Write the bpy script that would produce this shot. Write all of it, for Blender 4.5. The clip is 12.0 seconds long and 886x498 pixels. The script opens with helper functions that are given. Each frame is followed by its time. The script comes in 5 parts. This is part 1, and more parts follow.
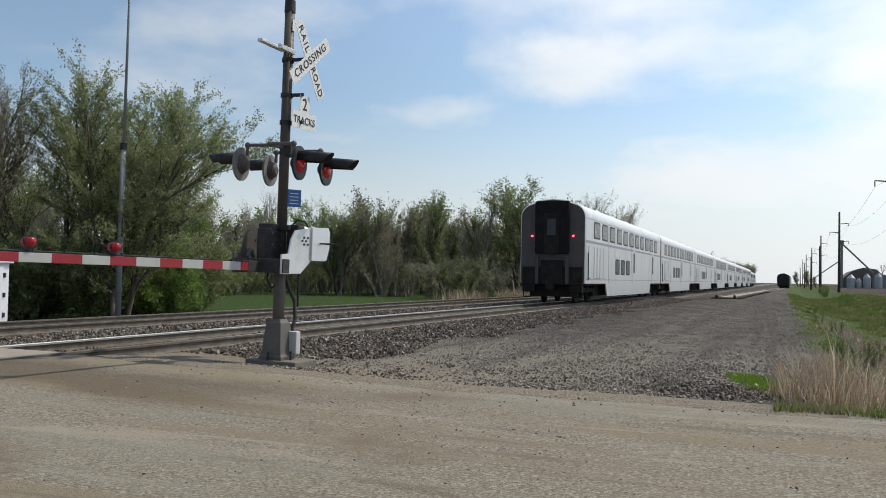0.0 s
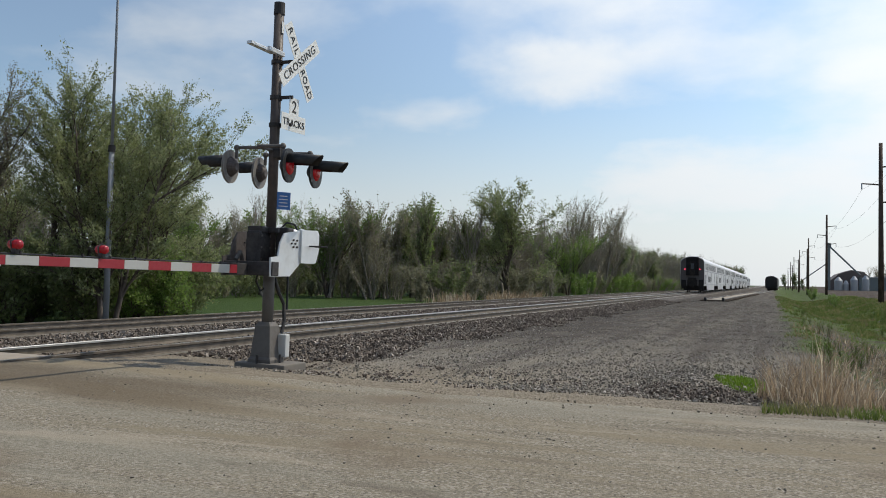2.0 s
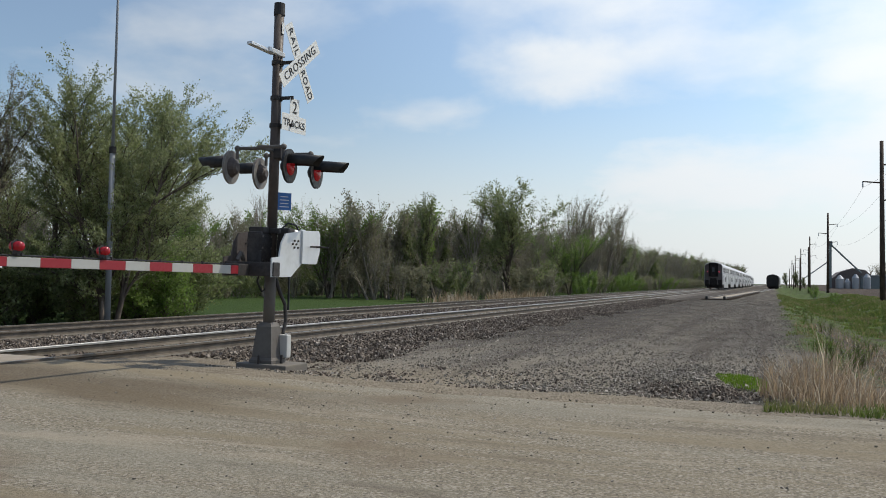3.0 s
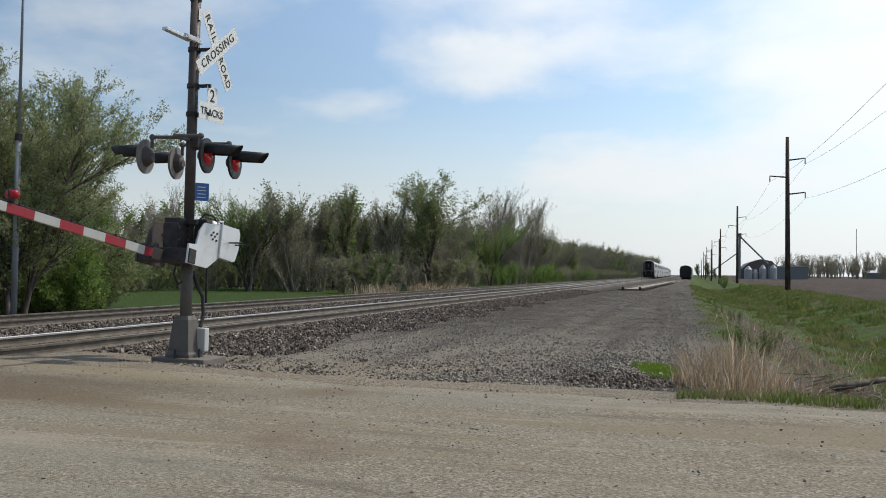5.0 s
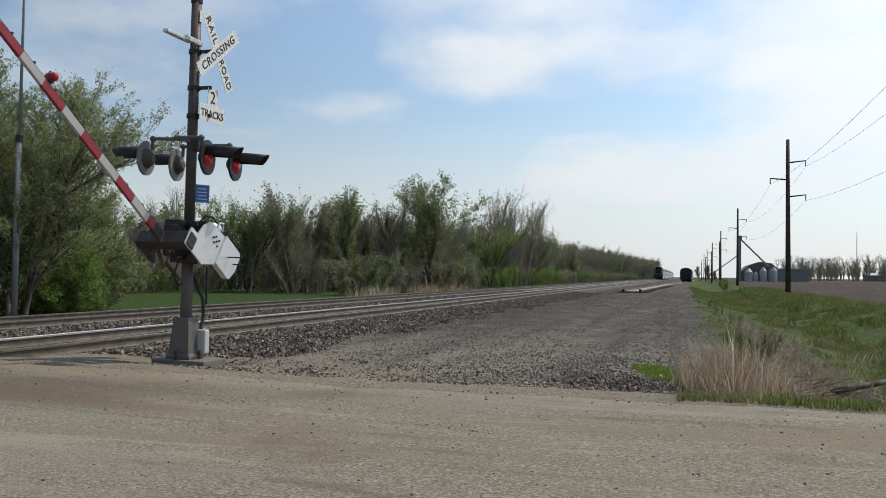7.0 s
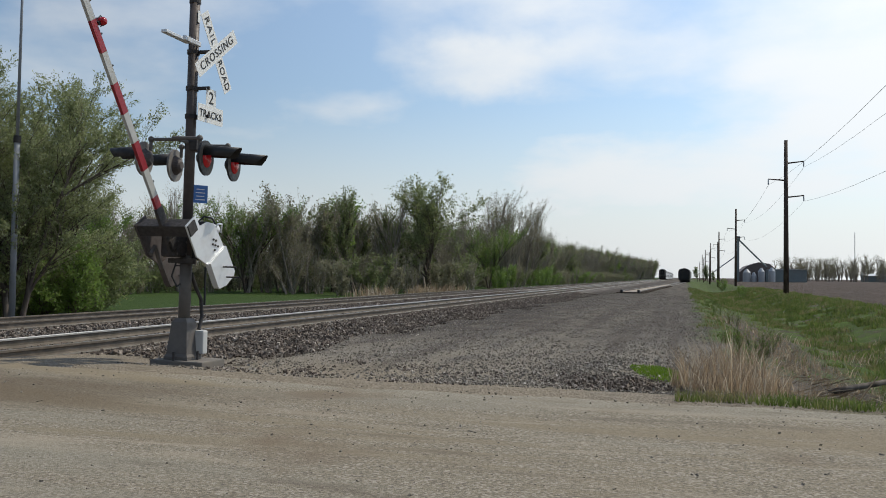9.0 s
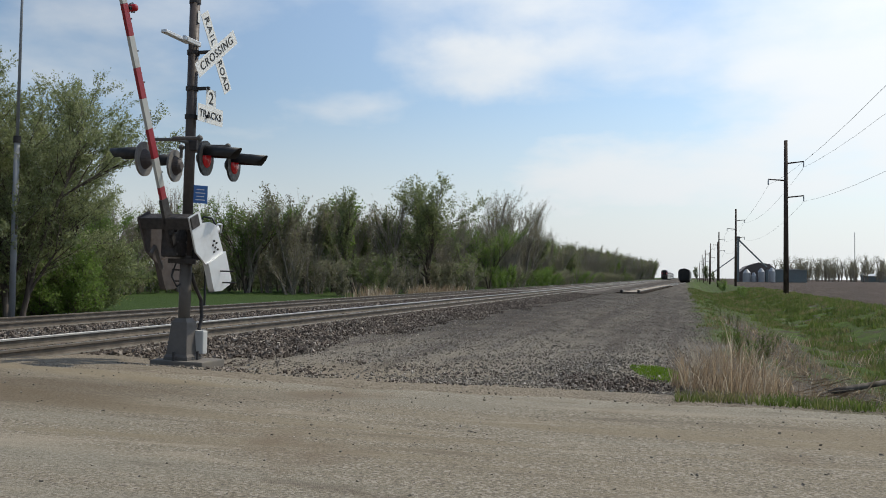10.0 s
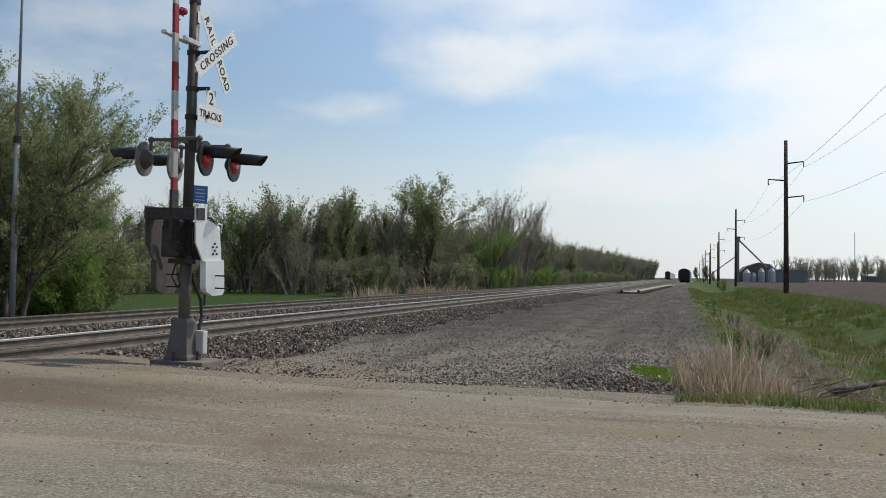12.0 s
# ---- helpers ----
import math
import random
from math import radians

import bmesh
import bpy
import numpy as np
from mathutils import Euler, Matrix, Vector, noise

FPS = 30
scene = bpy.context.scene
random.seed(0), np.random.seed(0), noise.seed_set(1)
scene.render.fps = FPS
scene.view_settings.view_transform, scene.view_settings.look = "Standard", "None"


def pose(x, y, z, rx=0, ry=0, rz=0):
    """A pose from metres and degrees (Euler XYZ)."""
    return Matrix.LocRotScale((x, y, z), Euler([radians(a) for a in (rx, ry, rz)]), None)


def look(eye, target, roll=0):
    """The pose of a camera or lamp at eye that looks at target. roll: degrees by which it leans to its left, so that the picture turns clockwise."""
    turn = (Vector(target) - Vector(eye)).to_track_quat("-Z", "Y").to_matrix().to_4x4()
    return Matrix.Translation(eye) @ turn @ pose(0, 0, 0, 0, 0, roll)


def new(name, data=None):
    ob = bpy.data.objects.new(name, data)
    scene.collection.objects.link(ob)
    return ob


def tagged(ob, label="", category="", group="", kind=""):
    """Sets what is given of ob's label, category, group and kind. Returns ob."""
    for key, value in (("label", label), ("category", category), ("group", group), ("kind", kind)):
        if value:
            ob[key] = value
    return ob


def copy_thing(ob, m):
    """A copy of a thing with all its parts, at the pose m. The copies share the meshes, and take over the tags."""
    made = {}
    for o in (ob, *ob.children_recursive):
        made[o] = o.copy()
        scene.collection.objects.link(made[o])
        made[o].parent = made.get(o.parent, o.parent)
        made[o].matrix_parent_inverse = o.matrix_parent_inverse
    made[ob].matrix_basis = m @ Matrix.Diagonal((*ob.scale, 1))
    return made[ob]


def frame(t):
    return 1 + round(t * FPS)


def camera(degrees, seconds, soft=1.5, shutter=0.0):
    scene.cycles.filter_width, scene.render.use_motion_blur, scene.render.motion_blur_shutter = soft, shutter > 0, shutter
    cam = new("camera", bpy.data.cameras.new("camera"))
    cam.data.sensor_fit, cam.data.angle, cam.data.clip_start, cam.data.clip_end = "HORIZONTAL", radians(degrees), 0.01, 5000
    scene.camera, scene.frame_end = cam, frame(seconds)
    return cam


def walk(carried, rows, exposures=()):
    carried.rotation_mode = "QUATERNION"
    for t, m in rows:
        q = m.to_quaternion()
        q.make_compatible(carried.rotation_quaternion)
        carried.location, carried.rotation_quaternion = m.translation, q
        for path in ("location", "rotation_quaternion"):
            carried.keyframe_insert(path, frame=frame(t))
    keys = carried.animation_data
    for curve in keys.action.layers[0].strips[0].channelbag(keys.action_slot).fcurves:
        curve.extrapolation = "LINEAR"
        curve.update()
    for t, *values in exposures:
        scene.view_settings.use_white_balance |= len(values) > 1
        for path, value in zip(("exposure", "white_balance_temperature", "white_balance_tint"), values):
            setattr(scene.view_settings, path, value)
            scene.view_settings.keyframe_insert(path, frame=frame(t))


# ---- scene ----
CAM_Z = 1.27
cam = camera(55.0, 12.0, 0.95)
TURNS = [(0.0, 21.86, 1.86, -1.08), (0.5, 21.01, 1.97, -1.05), (1.0, 21.00, 1.99, -1.04), (1.5, 21.08, 2.04, -1.05),
         (2.0, 21.16, 2.05, -1.05), (2.5, 21.25, 2.03, -1.06), (3.0, 21.24, 2.04, -0.80), (3.25, 21.15, 1.98, -0.80), (3.5, 19.97, 1.45, -0.80),
         (3.7, 18.83, 1.18, -0.77), (4.3, 16.45, 1.30, -0.70), (5.5, 15.95, 1.61, -0.64), (6.0, 16.00, 1.62, -0.69), (6.5, 16.00, 1.68, -0.71),
         (7.0, 16.00, 1.68, -0.71), (9.0, 15.89, 1.72, -0.71), (12.0, 15.89, 1.74, -0.70)]
walk(cam, [(t, pose(0, 0, CAM_Z, 90 + p, r, y)) for t, y, p, r in TURNS],
     [(0.0, 0.06), (0.5, 0.03), (2.0, 0.0), (5.5, 0.02), (6.5, -0.04), (12.0, -0.06)])

# ---------------------------------------------------------------- light
SUN = Vector((0.50, 0.52, 1.0)).normalized()
world = bpy.data.worlds.new("world")
scene.world = world
world.use_nodes = True
wn, wl = world.node_tree.nodes, world.node_tree.links
wn.clear()


def wnode(kind, **values):
    n = wn.new(kind)
    for k, v in values.items():
        n.inputs[k].default_value = v
    return n


w_out, w_bg = wn.new("ShaderNodeOutputWorld"), wn.new("ShaderNodeBackground")
w_sky = wn.new("ShaderNodeTexSky")
w_sky.sky_type, w_sky.sun_disc = "NISHITA", False
w_sky.sun_elevation = math.asin(SUN.z)
w_sky.sun_rotation = math.atan2(SUN.x, SUN.y)
w_sky.air_density, w_sky.dust_density, w_sky.ozone_density = 1.0, 1.5, 1.0
w_geo = wn.new("ShaderNodeTexCoord")
w_sep = wn.new("ShaderNodeSeparateXYZ")
wl.new(w_geo.outputs["Generated"], w_sep.inputs[0])
# clouds lie on a plane high overhead: direction divided by its height
w_den = wn.new("ShaderNodeMath"); w_den.operation = "ADD"; w_den.inputs[1].default_value = 0.22
w_abs = wn.new("ShaderNodeMath"); w_abs.operation = "MAXIMUM"; w_abs.inputs[1].default_value = 0.0
wl.new(w_sep.outputs["Z"], w_abs.inputs[0]); wl.new(w_abs.outputs[0], w_den.inputs[0])
w_div = wn.new("ShaderNodeVectorMath"); w_div.operation = "DIVIDE"
w_cmb = wn.new("ShaderNodeCombineXYZ")
for k in range(3):
    wl.new(w_den.outputs[0], w_cmb.inputs[k])
wl.new(w_geo.outputs["Generated"], w_div.inputs[0]); wl.new(w_cmb.outputs[0], w_div.inputs[1])
w_map = wn.new("ShaderNodeMapping")
w_map.inputs["Location"].default_value = (3.1, 1.4, 0.0)
w_map.inputs["Scale"].default_value = (1.0, 1.0, 0.6)
w_map.inputs["Rotation"].default_value = (0, 0, radians(11))
wl.new(w_div.outputs[0], w_map.inputs["Vector"])
w_noise = wnode("ShaderNodeTexNoise", Scale=1.7, Detail=7.0, Roughness=0.52)
wl.new(w_map.outputs[0], w_noise.inputs["Vector"])
# broad cloud masses, by their direction (east, up), half-widths and weight; the noise breaks them up
MASSES = [(-0.228, 0.238, 0.105, 0.042, 0.27), (-0.035, 0.116, 0.190, 0.062, 0.33), (0.125, 0.255, 0.160, 0.110, 0.26),
          (-0.560, 0.285, 0.170, 0.060, 0.15), (-0.160, 0.325, 0.180, 0.035, 0.13), (-0.380, 0.195, 0.075, 0.034, 0.14),
          (-0.060, 0.245, 0.080, 0.065, 0.13), (0.300, 0.160, 0.280, 0.160, 0.24)]
w_warp = wnode("ShaderNodeTexNoise", Scale=9.0, Detail=5.0, Roughness=0.6)
wl.new(w_geo.outputs["Generated"], w_warp.inputs["Vector"])
w_wv = wn.new("ShaderNodeVectorMath"); w_wv.operation = "MULTIPLY_ADD"
w_wv.inputs[1].default_value = (0.09, 0.0, 0.06)
wl.new(w_warp.outputs["Color"], w_wv.inputs[0]); wl.new(w_geo.outputs["Generated"], w_wv.inputs[2])
density = w_noise.outputs["Fac"]
for east, up, half_e, half_u, weight in MASSES:
    sub = wn.new("ShaderNodeVectorMath"); sub.operation = "SUBTRACT"
    sub.inputs[1].default_value = (east + 0.045, 0.0, up + 0.03)
    wl.new(w_wv.outputs[0], sub.inputs[0])
    sca = wn.new("ShaderNodeVectorMath"); sca.operation = "MULTIPLY"
    sca.inputs[1].default_value = (1 / half_e, 0.0, 1 / half_u)
    wl.new(sub.outputs[0], sca.inputs[0])
    ln = wn.new("ShaderNodeVectorMath"); ln.operation = "LENGTH"
    wl.new(sca.outputs[0], ln.inputs[0])
    fall = wn.new("ShaderNodeMapRange"); fall.interpolation_type = "SMOOTHSTEP"
    for k, v in (("From Min", 0.25), ("From Max", 1.35), ("To Min", weight), ("To Max", 0.0)):
        fall.inputs[k].default_value = v
    wl.new(ln.outputs["Value"], fall.inputs["Value"])
    add = wn.new("ShaderNodeMath"); add.operation = "ADD"
    wl.new(density, add.inputs[0]); wl.new(fall.outputs[0], add.inputs[1])
    density = add.outputs[0]
w_ramp = wn.new("ShaderNodeMapRange")
w_ramp.interpolation_type = "SMOOTHSTEP"
w_ramp.inputs["From Min"].default_value, w_ramp.inputs["From Max"].default_value = 0.42, 0.92
w_ramp.inputs["To Max"].default_value = 0.95
wl.new(density, w_ramp.inputs["Value"])
# haze: whiter towards the horizon
w_haze = wn.new("ShaderNodeMapRange")
w_haze.interpolation_type = "SMOOTHSTEP"
w_haze.inputs["From Min"].default_value, w_haze.inputs["From Max"].default_value = 0.0, 0.22
w_haze.inputs["To Min"].default_value, w_haze.inputs["To Max"].default_value = 0.9, 0.10
wl.new(w_sep.outputs["Z"], w_haze.inputs["Value"])
w_max = wn.new("ShaderNodeMath"); w_max.operation = "MAXIMUM"
wl.new(w_ramp.outputs[0], w_max.inputs[0]); wl.new(w_haze.outputs[0], w_max.inputs[1])
w_mix = wn.new("ShaderNodeMix"); w_mix.data_type = "RGBA"
w_mix.inputs["B"].default_value = (8.4, 8.75, 9.0, 1)
wl.new(w_max.outputs[0], w_mix.inputs["Factor"])
w_tint = wn.new("ShaderNodeMix"); w_tint.data_type, w_tint.blend_type = "RGBA", "MULTIPLY"
w_tint.inputs["Factor"].default_value = 1.0
w_tint.inputs["B"].default_value = (1.22, 1.38, 1.44, 1)
wl.new(w_sky.outputs[0], w_tint.inputs["A"])
wl.new(w_tint.outputs["Result"], w_mix.inputs["A"])
# the bright air round the sun
w_dot = wn.new("ShaderNodeVectorMath"); w_dot.operation = "DOT_PRODUCT"
w_dot.inputs[1].default_value = SUN
wl.new(w_geo.outputs["Generated"], w_dot.inputs[0])
w_glow = wn.new("ShaderNodeMapRange")
for k, v in (("From Min", 0.28), ("From Max", 0.70), ("To Min", 0.80), ("To Max", 1.16)):
    w_glow.inputs[k].default_value = v
wl.new(w_dot.outputs["Value"], w_glow.inputs["Value"])
w_str = wn.new("ShaderNodeMath"); w_str.operation = "MULTIPLY"; w_str.inputs[1].default_value = 0.105
wl.new(w_glow.outputs[0], w_str.inputs[0])
wl.new(w_mix.outputs["Result"], w_bg.inputs["Color"])
wl.new(w_str.outputs[0], w_bg.inputs["Strength"])
wl.new(w_bg.outputs[0], w_out.inputs[0])

sun = new("sun", bpy.data.lights.new("sun", "SUN"))
sun.data.energy, sun.data.angle, sun.data.color = 3.5, radians(0.8), (1.0, 0.925, 0.78)
sun.matrix_world = look(SUN * 50, (0, 0, 0))
scene.view_settings.exposure = 0.0


# ---------------------------------------------------------------- materials
class Mat:
    """A node material in the making."""

    def __init__(self, name, rough=0.8, metal=0.0):
        self.m = bpy.data.materials.new(name)
        self.m.use_nodes = True
        self.n, self.l = self.m.node_tree.nodes, self.m.node_tree.links
        self.b = self.n["Principled BSDF"]
        self.b.inputs["Roughness"].default_value, self.b.inputs["Metallic"].default_value = rough, metal
        self.b.inputs["Specular IOR Level"].default_value = 0.12 if rough > 0.84 else 0.4
        self.co = self.n.new("ShaderNodeTexCoord").outputs["Object"]

    def put(self, a, socket):
        if isinstance(a, (int, float, tuple)):
            socket.default_value = a if not isinstance(a, tuple) or len(a) != 3 or socket.type != "RGBA" else (*a, 1)
        else:
            self.l.new(a, socket)

    def noise(self, scale, detail=4.0, rough=0.55, co=None, stretch=None, distort=0.0):
        n = self.n.new("ShaderNodeTexNoise")
        n.inputs["Scale"].default_value, n.inputs["Detail"].default_value = scale, detail
        n.inputs["Roughness"].default_value, n.inputs["Distortion"].default_value = rough, distort
        co = co or self.co
        if stretch:
            mp = self.n.new("ShaderNodeMapping")
            mp.inputs["Scale"].default_value = stretch
            self.l.new(co, mp.inputs["Vector"])
            co = mp.outputs[0]
        self.l.new(co, n.inputs["Vector"])
        return n.outputs["Fac"]

    def cells(self, scale, out="Distance", co=None):
        n = self.n.new("ShaderNodeTexVoronoi")
        n.inputs["Scale"].default_value = scale
        self.l.new(co or self.co, n.inputs["Vector"])
        return n.outputs[out]

    def step(self, a, lo, hi, t0=0.0, t1=1.0):
        n = self.n.new("ShaderNodeMapRange")
        n.interpolation_type = "SMOOTHSTEP"
        for k, v in (("From Min", lo), ("From Max", hi), ("To Min", t0), ("To Max", t1)):
            n.inputs[k].default_value = v
        self.l.new(a, n.inputs["Value"])
        return n.outputs[0]

    def math(self, op, a, b=0.0):
        n = self.n.new("ShaderNodeMath")
        n.operation = op
        self.put(a, n.inputs[0]); self.put(b, n.inputs[1])
        return n.outputs[0]

    def mix(self, fac, a, b, how="MIX"):
        n = self.n.new("ShaderNodeMix")
        n.data_type, n.blend_type = "RGBA", how
        self.put(fac, n.inputs["Factor"]); self.put(a, n.inputs["A"]); self.put(b, n.inputs["B"])
        return n.outputs["Result"]

    def island(self):
        return self.n.new("ShaderNodeNewGeometry").outputs["Random Per Island"]

    def rand(self):
        return self.n.new("ShaderNodeObjectInfo").outputs["Random"]

    def xyz(self):
        s = self.n.new("ShaderNodeSeparateXYZ")
        self.l.new(self.co, s.inputs[0])
        return s.outputs

    def bump(self, h, strength=0.4, depth=0.02):
        n = self.n.new("ShaderNodeBump")
        n.inputs["Strength"].default_value, n.inputs["Distance"].default_value = strength, depth
        self.l.new(h, n.inputs["Height"])
        self.l.new(n.outputs[0], self.b.inputs["Normal"])

    def color(self, c):
        self.put(c, self.b.inputs["Base Color"])
        return self.m


def painted(name, c, rough=0.55, metal=0.0, dirt=0.35, dirt_c=(0.16, 0.13, 0.10), scale=3.0, bump=0.1):
    """Paint or metal with dirt in two scales."""
    k = Mat(name, rough, metal)
    a = k.step(k.noise(scale, 6), 0.42, 0.75, 0, dirt)
    b = k.step(k.noise(scale * 14, 3), 0.35, 0.7, 0.86, 1.08)
    col = k.mix(a, c, dirt_c)
    col = k.mix(k.math("MULTIPLY", b, 0.12), col, tuple(min(1, x * 1.25) for x in c))
    k.put(k.step(k.noise(scale * 5, 3), 0.3, 0.7, max(0.05, rough - 0.12), min(1, rough + 0.15)), k.b.inputs["Roughness"])
    k.bump(k.noise(scale * 20, 3), bump, 0.004)
    return k.color(col)


def glowing(name, c, e, strength):
    k = Mat(name, 0.25)
    k.b.inputs["Emission Color"].default_value = (*e, 1)
    k.b.inputs["Emission Strength"].default_value = strength
    return k.color(c)


def leaf_mat(name, c1, c2, c3, dry=None):
    k = Mat(name, 0.6)
    i = k.island()
    col = k.mix(k.step(i, 0.0, 0.6), c1, c2)
    col = k.mix(k.step(i, 0.7, 1.0), col, c3)
    col = k.mix(k.math("MULTIPLY", k.rand(), 0.35), col, tuple(x * 0.75 for x in c1))
    if dry:
        col = k.mix(k.step(k.noise(0.8, 5, 0.65), 0.47, 0.62, 0, 0.75), col, dry)
    tr = k.n.new("ShaderNodeBsdfTranslucent")
    k.l.new(col, tr.inputs["Color"])
    mx = k.n.new("ShaderNodeMixShader")
    mx.inputs[0].default_value = 0.58
    k.l.new(k.b.outputs[0], mx.inputs[1]); k.l.new(tr.outputs[0], mx.inputs[2])
    k.l.new(mx.outputs[0], k.n["Material Output"].inputs[0])
    return k.color(col)


def bark_mat(name, c1, c2):
    k = Mat(name, 0.9)
    n = k.noise(6, 6, stretch=(1, 1, 0.2))
    k.bump(n, 0.6, 0.02)
    return k.color(k.mix(k.step(n, 0.35, 0.65), c1, c2))


def stone_mat(name, c1, c2, c3):
    k = Mat(name, 0.9)
    i = k.island()
    col = k.mix(k.step(i, 0.0, 0.75), c1, c2)
    col = k.mix(k.step(i, 0.78, 1.0), col, c3)
    col = k.mix(k.step(k.noise(14, 4), 0.35, 0.75, 0, 0.45), col, tuple(x * 0.5 for x in c1))
    k.bump(k.noise(45, 3), 0.4, 0.006)
    return k.color(col)


def ground_mat():
    """Dusty gravel lane, ballast bed, grass verge and ploughed field, by their place in the plan."""
    k = Mat("ground_soil", 0.95)
    x, y, z = k.xyz()
    wob = k.math("MULTIPLY", k.math("SUBTRACT", k.noise(0.45, 5), 0.5), 3.2)
    fine = k.noise(9, 6, 0.65)
    chips = k.cells(26, "Distance")
    chipc = k.cells(26, "Color")
    mid = k.noise(0.8, 5, 0.6)
    # gravel lane with wheel tracks along it
    ruts = k.noise(1.0, 4, 0.6, stretch=(1.5, 0.05, 1.0))
    grav = k.mix(k.step(fine, 0.3, 0.7), (0.108, 0.096, 0.080), (0.185, 0.166, 0.139))
    sp = k.n.new("ShaderNodeSeparateColor"); k.l.new(chipc, sp.inputs[0])
    grav = k.mix(k.step(sp.outputs[0], 0.5, 1.0, 0, 0.75), grav, (0.27, 0.245, 0.215))
    grav = k.mix(k.step(sp.outputs[1], 0.5, 1.0, 0, 0.8), grav, (0.035, 0.03, 0.027))
    grav = k.mix(k.step(ruts, 0.5, 0.6, 0, 0.75), grav, (0.200, 0.176, 0.142))
    grav = k.mix(k.step(ruts, 0.48, 0.40, 0, 0.85), grav, (0.072, 0.060, 0.050))
    turn = k.n.new("ShaderNodeMapping"); turn.inputs["Rotation"].default_value = (0, 0, 0.6)
    k.l.new(k.co, turn.inputs["Vector"])
    swing = k.noise(1.0, 4, 0.6, co=turn.outputs[0], stretch=(0.9, 0.07, 1.0), distort=0.6)
    grav = k.mix(k.math("MULTIPLY", k.step(swing, 0.5, 0.62, 0, 0.6), k.step(y, 24, 13)), grav, (0.205, 0.178, 0.142))
    grav = k.mix(k.step(mid, 0.5, 0.7, 0, 0.45), grav, (0.09, 0.076, 0.064))
    grav = k.mix(k.math("MULTIPLY", k.step(y, 13, 26), k.step(mid, 0.3, 0.62, 0.3, 0.75)), grav, (0.062, 0.052, 0.044))
    muck = k.math("MULTIPLY", k.step(k.math("ADD", x, wob), -3.2, -5.6), k.step(y, 15, 24))
    grav = k.mix(k.math("MULTIPLY", muck, k.step(k.noise(0.7, 5), 0.36, 0.6, 0.25, 0.85)), grav, (0.052, 0.043, 0.037))
    # grass
    gn = k.noise(2.4, 6, 0.65)
    grass = k.mix(k.step(gn, 0.35, 0.7), (0.050, 0.082, 0.017), (0.092, 0.142, 0.028))
    grass = k.mix(k.step(k.noise(1.1, 6, 0.7), 0.5, 0.7, 0, 0.4), grass, (0.105, 0.09, 0.05))
    grass = k.mix(k.step(k.noise(18, 5, 0.7), 0.42, 0.66, 0, 0.6), grass, (0.030, 0.036, 0.014))
    field = k.mix(k.step(k.noise(0.7, 6, 0.7, stretch=(3.0, 0.12, 1)), 0.35, 0.68), (0.045, 0.034, 0.028), (0.085, 0.066, 0.054))
    xw = k.math("ADD", x, wob)
    f_grass = k.step(k.math("SUBTRACT", xw, k.math("MULTIPLY", k.step(y, 24, 15), 0.7)), 0.1, 1.1)
    bare = k.step(k.noise(1.3, 6, 0.7), 0.50, 0.60, 0, 0.8)
    dx = k.math("MULTIPLY", k.math("SUBTRACT", k.math("ADD", x, k.math("MULTIPLY", wob, 0.3)), 2.7), 0.55)
    dy = k.math("MULTIPLY", k.math("SUBTRACT", y, 13.2), 0.36)
    trough = k.math("MULTIPLY", k.step(k.math("ABSOLUTE", k.math("SUBTRACT", k.math("ADD", x, k.math("MULTIPLY", wob, 0.45)), 2.45)), 1.5, 0.7), k.step(k.noise(0.9, 6, 0.7), 0.34, 0.50, 0.1, 0.95))
    trough = k.math("MULTIPLY", trough, k.step(y, 62, 30))
    patch = k.math("MAXIMUM", k.step(k.math("ADD", k.math("MULTIPLY", dx, dx), k.math("MULTIPLY", dy, dy)), 1.3, 0.6), trough)
    soil = k.mix(k.step(fine, 0.3, 0.7), (0.048, 0.039, 0.031), (0.105, 0.088, 0.071))
    col = k.mix(f_grass, grav, k.mix(k.math("MAXIMUM", bare, patch), grass, soil))
    f_field = k.step(k.math("ADD", x, k.math("MULTIPLY", wob, 0.5)), 8.9, 9.8)
    f_field = k.math("MULTIPLY", f_field, k.step(y, 28, 33))
    col = k.mix(f_field, col, field)
    f_bed = k.step(k.math("ADD", x, k.math("MULTIPLY", wob, 0.15)), -7.6, -7.9)
    bedc = k.mix(k.step(sp.outputs[2], 0.2, 0.9), (0.05, 0.044, 0.04), (0.20, 0.178, 0.16))
    col = k.mix(k.math("MULTIPLY", f_bed, k.step(y, 10.6, 11.8)), col, bedc)
    f_lawn = k.step(k.math("ADD", x, wob), -18.6, -19.6)
    lawn = k.mix(k.step(k.noise(5, 6, 0.7), 0.35, 0.65), (0.026, 0.046, 0.010), (0.044, 0.074, 0.017))
    col = k.mix(f_lawn, col, lawn)
    # road shoulder: pale dust from the road
    f_road = k.step(k.math("ADD", y, k.math("MULTIPLY", wob, 1.3)), 14.6, 10.4)
    col = k.mix(k.math("MULTIPLY", f_road, k.step(k.math("ADD", x, wob), 0.0, -1.8, 0.45, 0.9)), col, k.mix(k.step(fine, 0.3, 0.7), (0.152, 0.126, 0.092), (0.245, 0.208, 0.158)))
    h = k.math("ADD", k.math("MULTIPLY", fine, 0.6), k.math("MULTIPLY", chips, 0.9))
    k.bump(h, 0.9, 0.04)
    return k.color(col)


